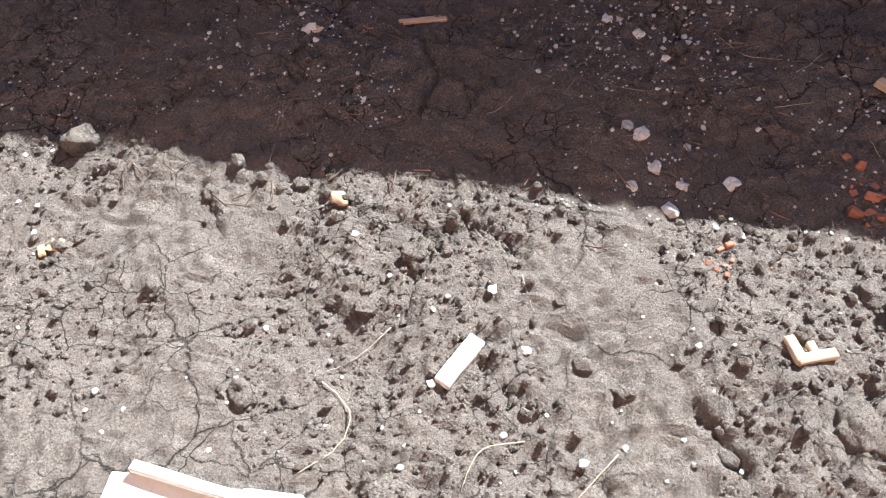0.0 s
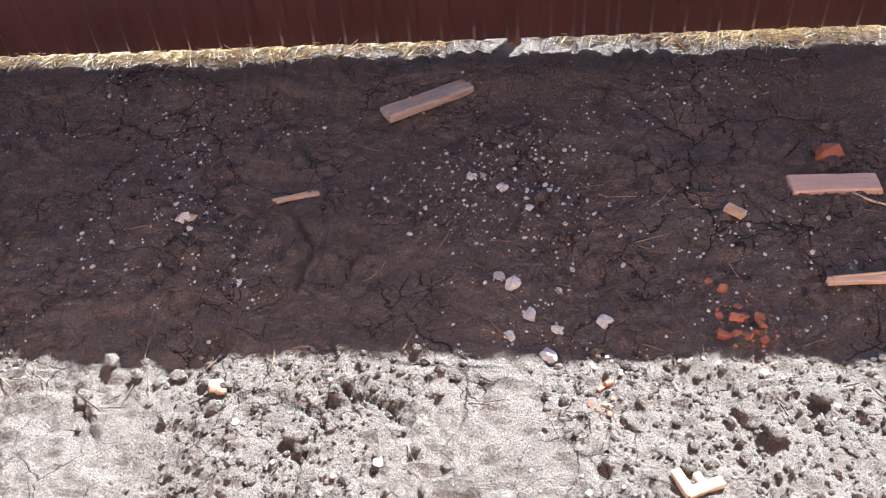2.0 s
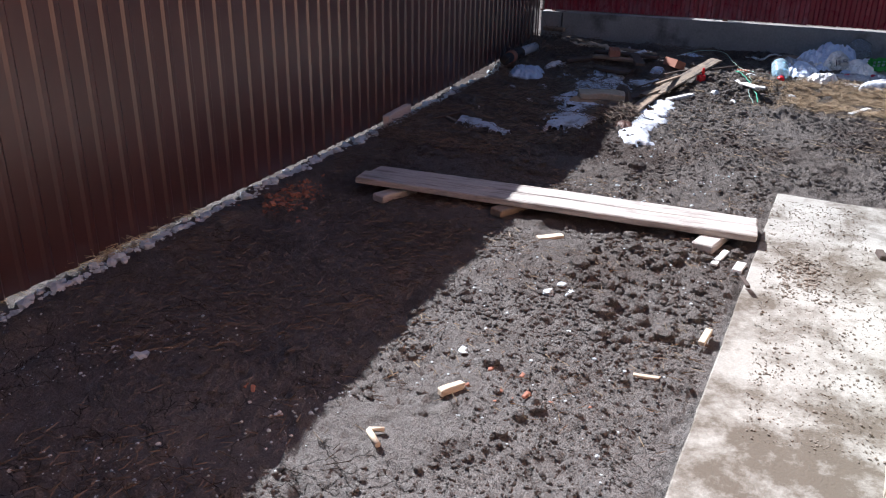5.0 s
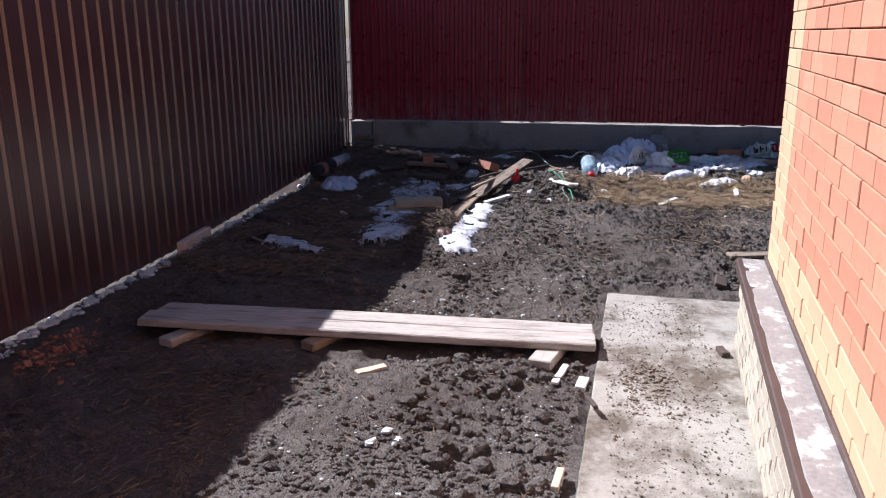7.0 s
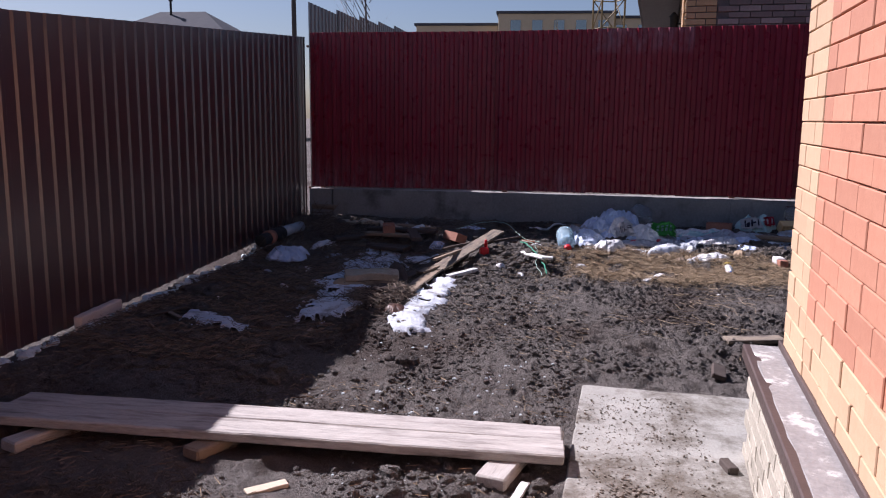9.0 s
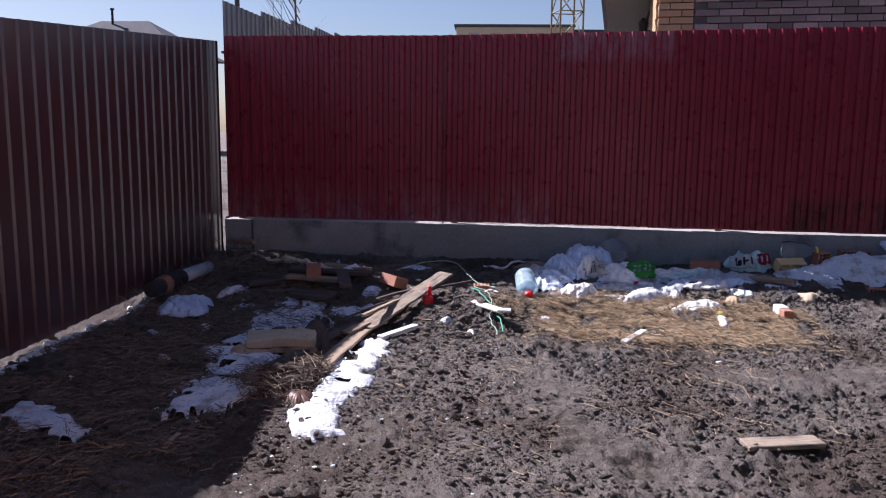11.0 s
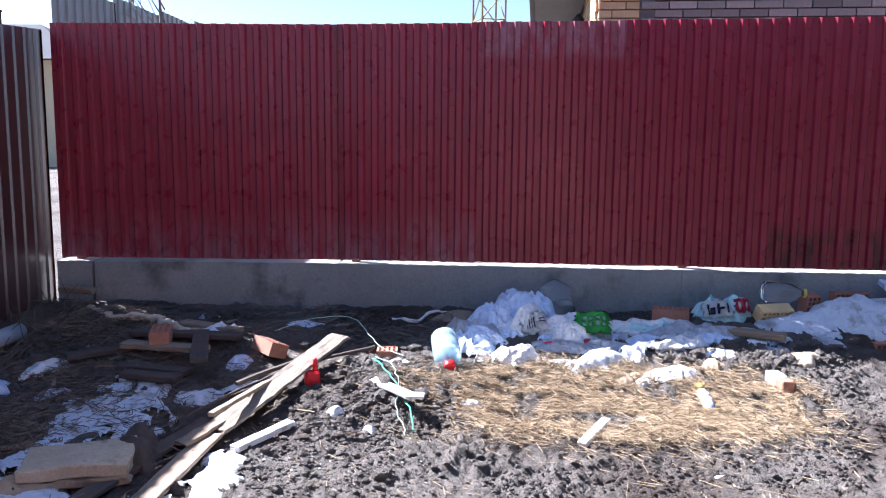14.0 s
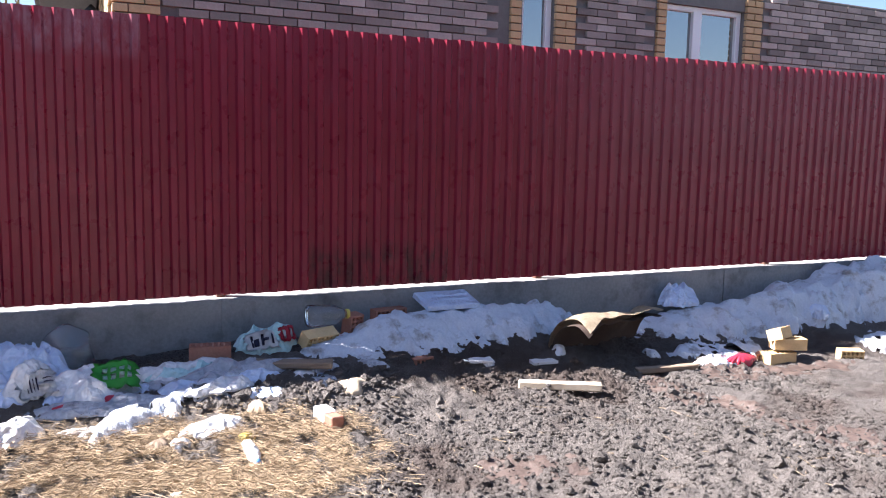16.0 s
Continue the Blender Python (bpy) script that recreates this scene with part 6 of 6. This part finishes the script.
crumbs("earth_crumbs", "dry clods along the fence base", strewn(10.4, 11.35, -0.2, 2.7, 1300, 42, 0.35), 0.017, SOIL, 18)
crumbs("brick_grit", "crushed red brick grit on dark soil", within(0.97, 1.33, 0.1, 0.18, 110, 43), 0.0035, CLAY, 19)
crumbs("brick_grit", "crushed red brick grit beside the fence", within(4.95, 2.6, 0.35, 0.14, 350, 44), 0.0055, CLAY, 20)
blades("weeds", "dry stalks along the fence base", "weeds", strewn(10.5, 11.35, -0.1, 2.7, 900, 45, 0.35), WEED, 0.1, 0.0018, 21, 0.04, 0.4)
blades("weeds", "dead straw trodden into shaded soil", "weeds", strewn(2.2, 6.6, 1.3, 2.8, 2600, 46, 0.55), WEED, 0.055, 0.0015, 22, 0.008)
for k, (sx, sy, w, d, m) in enumerate(((10.28, -0.95, 0.1, 0.16, FILM_WHITE), (10.3, -1.15, 0.12, 0.2, FILM_WHITE), (10.38, -1.35, 0.1, 0.22, FILM_WHITE), (10.12, -1.28, 0.08, 0.1, CARD), (10.0, -1.2, 0.1, 0.12, WOOD_BROWN),
                                       (10.45, -1.75, 0.12, 0.18, FILM_WHITE), (10.2, -1.78, 0.12, 0.12, CARD), (10.75, -0.5, 0.22, 0.3, FILM_BLUE), (10.9, -0.85, 0.25, 0.3, FILM_WHITE), (10.7, -1.35, 0.18, 0.3, FILM_GREY),
                                       (10.85, -1.5, 0.12, 0.25, FILM_WHITE), (9.9, 1.0, 0.1, 0.12, FILM_WHITE), (9.45, 0.45, 0.08, 0.12, FILM_WHITE), (9.3, 0.25, 0.07, 0.1, FILM_WHITE), (10.05, 0.15, 0.12, 0.2, FILM_WHITE),
                                       (10.3, 0.5, 0.1, 0.16, CARD), (9.75, 2.1, 0.12, 0.2, FILM_BLUE), (9.2, 2.2, 0.1, 0.18, FILM_WHITE), (8.9, 2.45, 0.1, 0.16, FILM_GREY), (8.3, 2.1, 0.06, 0.12, FILM_WHITE), (7.9, 2.5, 0.05, 0.12, FILM_WHITE),
                                       (10.35, -4.0, 0.1, 0.2, FILM_WHITE), (10.2, -4.75, 0.1, 0.16, FILM_WHITE), (10.5, -2.6, 0.12, 0.2, FILM_GREY), (10.9, 2.1, 0.1, 0.16, FILM_WHITE), (11.0, 1.6, 0.08, 0.14, FILM_GREY))):
    heap("plastic_scrap", "small crumpled scrap of plastic or paper on the soil", "scrap", sx, sy, w * 1.3, d * 1.3, 0.05, 37 * k, m, 70 + k, 4)
crumbs("earth_crumbs", "big dark clods of the heap", within(9.78, 0.2, 0.5, 0.5, 320, 31), 0.02, SOIL, 13, 2)
crumbs("earth_crumbs", "dark clods in the fence shade", strewn(6.2, 11.2, 1.2, 2.85, 1500, 32, 0.4), 0.019, SOIL, 14)
rnd = random.Random(44)
for k in range(34):
    px, py, a, l = rnd.uniform(6.9, 11.0), rnd.uniform(1.3, 2.75), rnd.uniform(0, 6.28), rnd.uniform(0.12, 0.4)
    board("stick_scrap", "dark broken stick among dead weeds", "stick", (px, py), (px + l * math.cos(a), min(py + l * math.sin(a), 2.88)), rnd.uniform(0.012, 0.04), 0.014, (WOOD_DARK, WOOD_BROWN, WOOD_DARK, WOOD_DIRTY)[k % 4], 300 + k, dz=0.012, split=0.03, group="stick scraps")
FILMS = (FILM_BLUE, FILM_GREY, FILM_WHITE, FILM_GREY, FILM_BLUE)
for k in range(24):
    py = rnd.uniform(-2.3, -0.1)
    px = float(fence_x(py)) - 0.66 + rnd.uniform(-0.2, 0.16) + 0.04 * py
    heap("torn_film", "torn crumpled piece of plastic film in the trash", "plastic film", px, py, rnd.uniform(0.14, 0.26), rnd.uniform(0.25, 0.6), rnd.uniform(0.05, 0.11), rnd.uniform(-25, 25), FILMS[k % 5], 400 + k, 5)
mud = bmesh.new()
bmesh.ops.create_grid(mud, x_segments=24, y_segments=130, size=1.0)
for v in mud.verts:
    y = -1.35 + 1.25 * v.co.y
    x = float(fence_x(np.array(y))) - 0.24 + 0.2 * v.co.x * (1 + 0.35 * noise.noise(Vector((y * 3, v.co.x, 0))))
    rim = max(abs(v.co.x), abs(v.co.y)) ** 4
    v.co = (x, y, float(lie(np.array(x), np.array(y))) + 0.03 * (1 - rim) - 0.03 * rim + 0.02 * noise.noise(Vector((x * 9, y * 9, 1))))
tagged(part("wet_mud", smooth(mud), BLACK_MUD), "black wet mud along the fence base", "mud", kind="stuff")


# ---- bricks of the house beside the walk ----
def brick_mesh(name, l, d, h, material, ragged=0.0, seed=0):
    b = block(l, d, h, 0.003)
    if ragged:
        bmesh.ops.subdivide_edges(b, edges=[e for e in b.edges if e.calc_length() > l * 0.6], cuts=2)
        for v in b.verts:
            if v.co.y > d * 0.3:
                v.co.y += ragged * noise.noise(v.co * 40 + Vector((seed * 3, 0, 0)))
    return mesh_of(name, b, material)


COURSE = 0.081
full, half = 0.262, 0.127
red_full, red_half = brick_mesh("brick", full, 0.1, 0.0775, RED_BRICK), brick_mesh("brick", half, 0.1, 0.0775, RED_BRICK)
pale_full, pale_half = brick_mesh("brick", full, 0.1, 0.0775, PALE_BRICK), brick_mesh("brick", half, 0.1, 0.0775, PALE_BRICK)
rest = bmesh.new()
made = 0
rnd = random.Random(5)
for row in range(33):
    z = 0.488 + row * COURSE
    u = -0.063
    line = [(half, 1), (full, 1)] if row % 2 else [(full, 1), (half, 1)]
    shift = (0.0, 0.135, 0.05, 0.19)[row % 4]
    line += [(half, 0)] if row % 4 in (1, 3) else []
    while sum(w + 0.008 for w, _ in line) < 8.8:
        line.append((full, 0))
    for w, pale in line:
        pale = 1 if row < 3 else pale
        data = (pale_full if w == full else pale_half) if pale else (red_full if w == full else red_half)
        if u > -2.2 and made < 300 and z < 2.5:
            part("brick", data, None, house, m=pose(u - w / 2, -0.163 + rnd.uniform(-0.002, 0.002), z + rnd.uniform(-0.001, 0.001), 0, 0, rnd.uniform(-0.3, 0.3)))
            made += 1
        else:
            f = len(rest.faces)
            block(w, 0.1, 0.0775, 0, Matrix.Translation((u - w / 2, -0.163, z)), rest)
            rest.faces.ensure_lookup_table()
            for k in range(f, len(rest.faces)):
                rest.faces[k].material_index = pale
        u -= w + 0.008
tagged(part("brickwork", rest, [RED_BRICK, PALE_BRICK], house), kind="stuff")
rustic = [brick_mesh("rustic_brick", 0.192, 0.05, 0.064, RUSTIC, 0.005, k) for k in range(4)]
for row in range(6):
    u = -0.1 - (0.1 if row % 2 else 0.0)
    while u > -3.9:
        part("rustic_brick", rustic[rnd.randrange(4)], None, house, m=pose(u, -0.022, 0.01 + row * 0.07))
        u -= 0.2

# ---- bricks of the neighbour's house ----
grey_mesh = brick_mesh("brick", 0.25, 0.05, 0.066, BROWN_BRICK)
gold_mesh, gold_half = brick_mesh("brick", 0.25, 0.05, 0.066, YELLOW_BRICK), brick_mesh("brick", 0.12, 0.05, 0.066, YELLOW_BRICK)
rest = bmesh.new()
made = 0
for row in range(18):
    z = 2.12 + row * 0.078
    turned = pose(0, 0, 0, 0, 0, 90)
    for a, b2 in ((0.0, -0.39), (-3.77, -3.94), (-4.33, -4.59), (-5.66, -5.82), (-7.0, -7.26)):
        w = abs(b2 - a)
        if w > 0.3:
            cuts = [(a, 0.12), (a - 0.13, 0.25)] if row % 2 else [(a, 0.25), (a - 0.26, 0.12)]
        elif w > 0.2:
            cuts = [(a, 0.25)] if row % 2 else [(a, 0.12), (a - 0.13, 0.12)]
        else:
            cuts = [(a, 0.16)]
        for s, l in cuts:
            data = gold_mesh if l > 0.2 else gold_half
            part("brick", data, None, next_house, m=pose(0.0, s - l / 2, z) @ pose(0, 0, 0, 0, 0, 90))
            made += 1
    for a, b2 in ((-0.4, -3.76), (-4.6, -5.65), (-7.27, -13.5)):
        s = a - (0.13 if row % 2 else 0.0)
        while s - 0.25 > b2:
            if s > -9.5 and made < 300:
                part("brick", grey_mesh, None, next_house, m=pose(0.0, s - 0.125, z) @ turned)
                made += 1
            else:
                block(0.05, 0.25, 0.066, 0, Matrix.Translation((0.0, s - 0.125, z)), rest)
            s -= 0.26
    for k in range(8):
        s = 0.13 * (row % 2) + 0.26 * k
        block(0.25, 0.05, 0.066, 0, Matrix.Translation((s + 0.13, 0.0, z)), rest)
        for f in rest.faces[-6:]:
            f.material_index = 1
island = BROWN_BRICK.copy()
island.name = "grey_brown_brickwork"
tree = island.node_tree
for n in [n for n in tree.nodes if n.bl_idname == "ShaderNodeObjectInfo"]:
    geo = tree.nodes.new("ShaderNodeNewGeometry")
    for link in [l for l in tree.links if l.from_node == n]:
        tree.links.new(geo.outputs["Random Per Island"], link.to_socket)
tagged(part("brickwork", rest, [island, YELLOW_BRICK], next_house), kind="stuff")
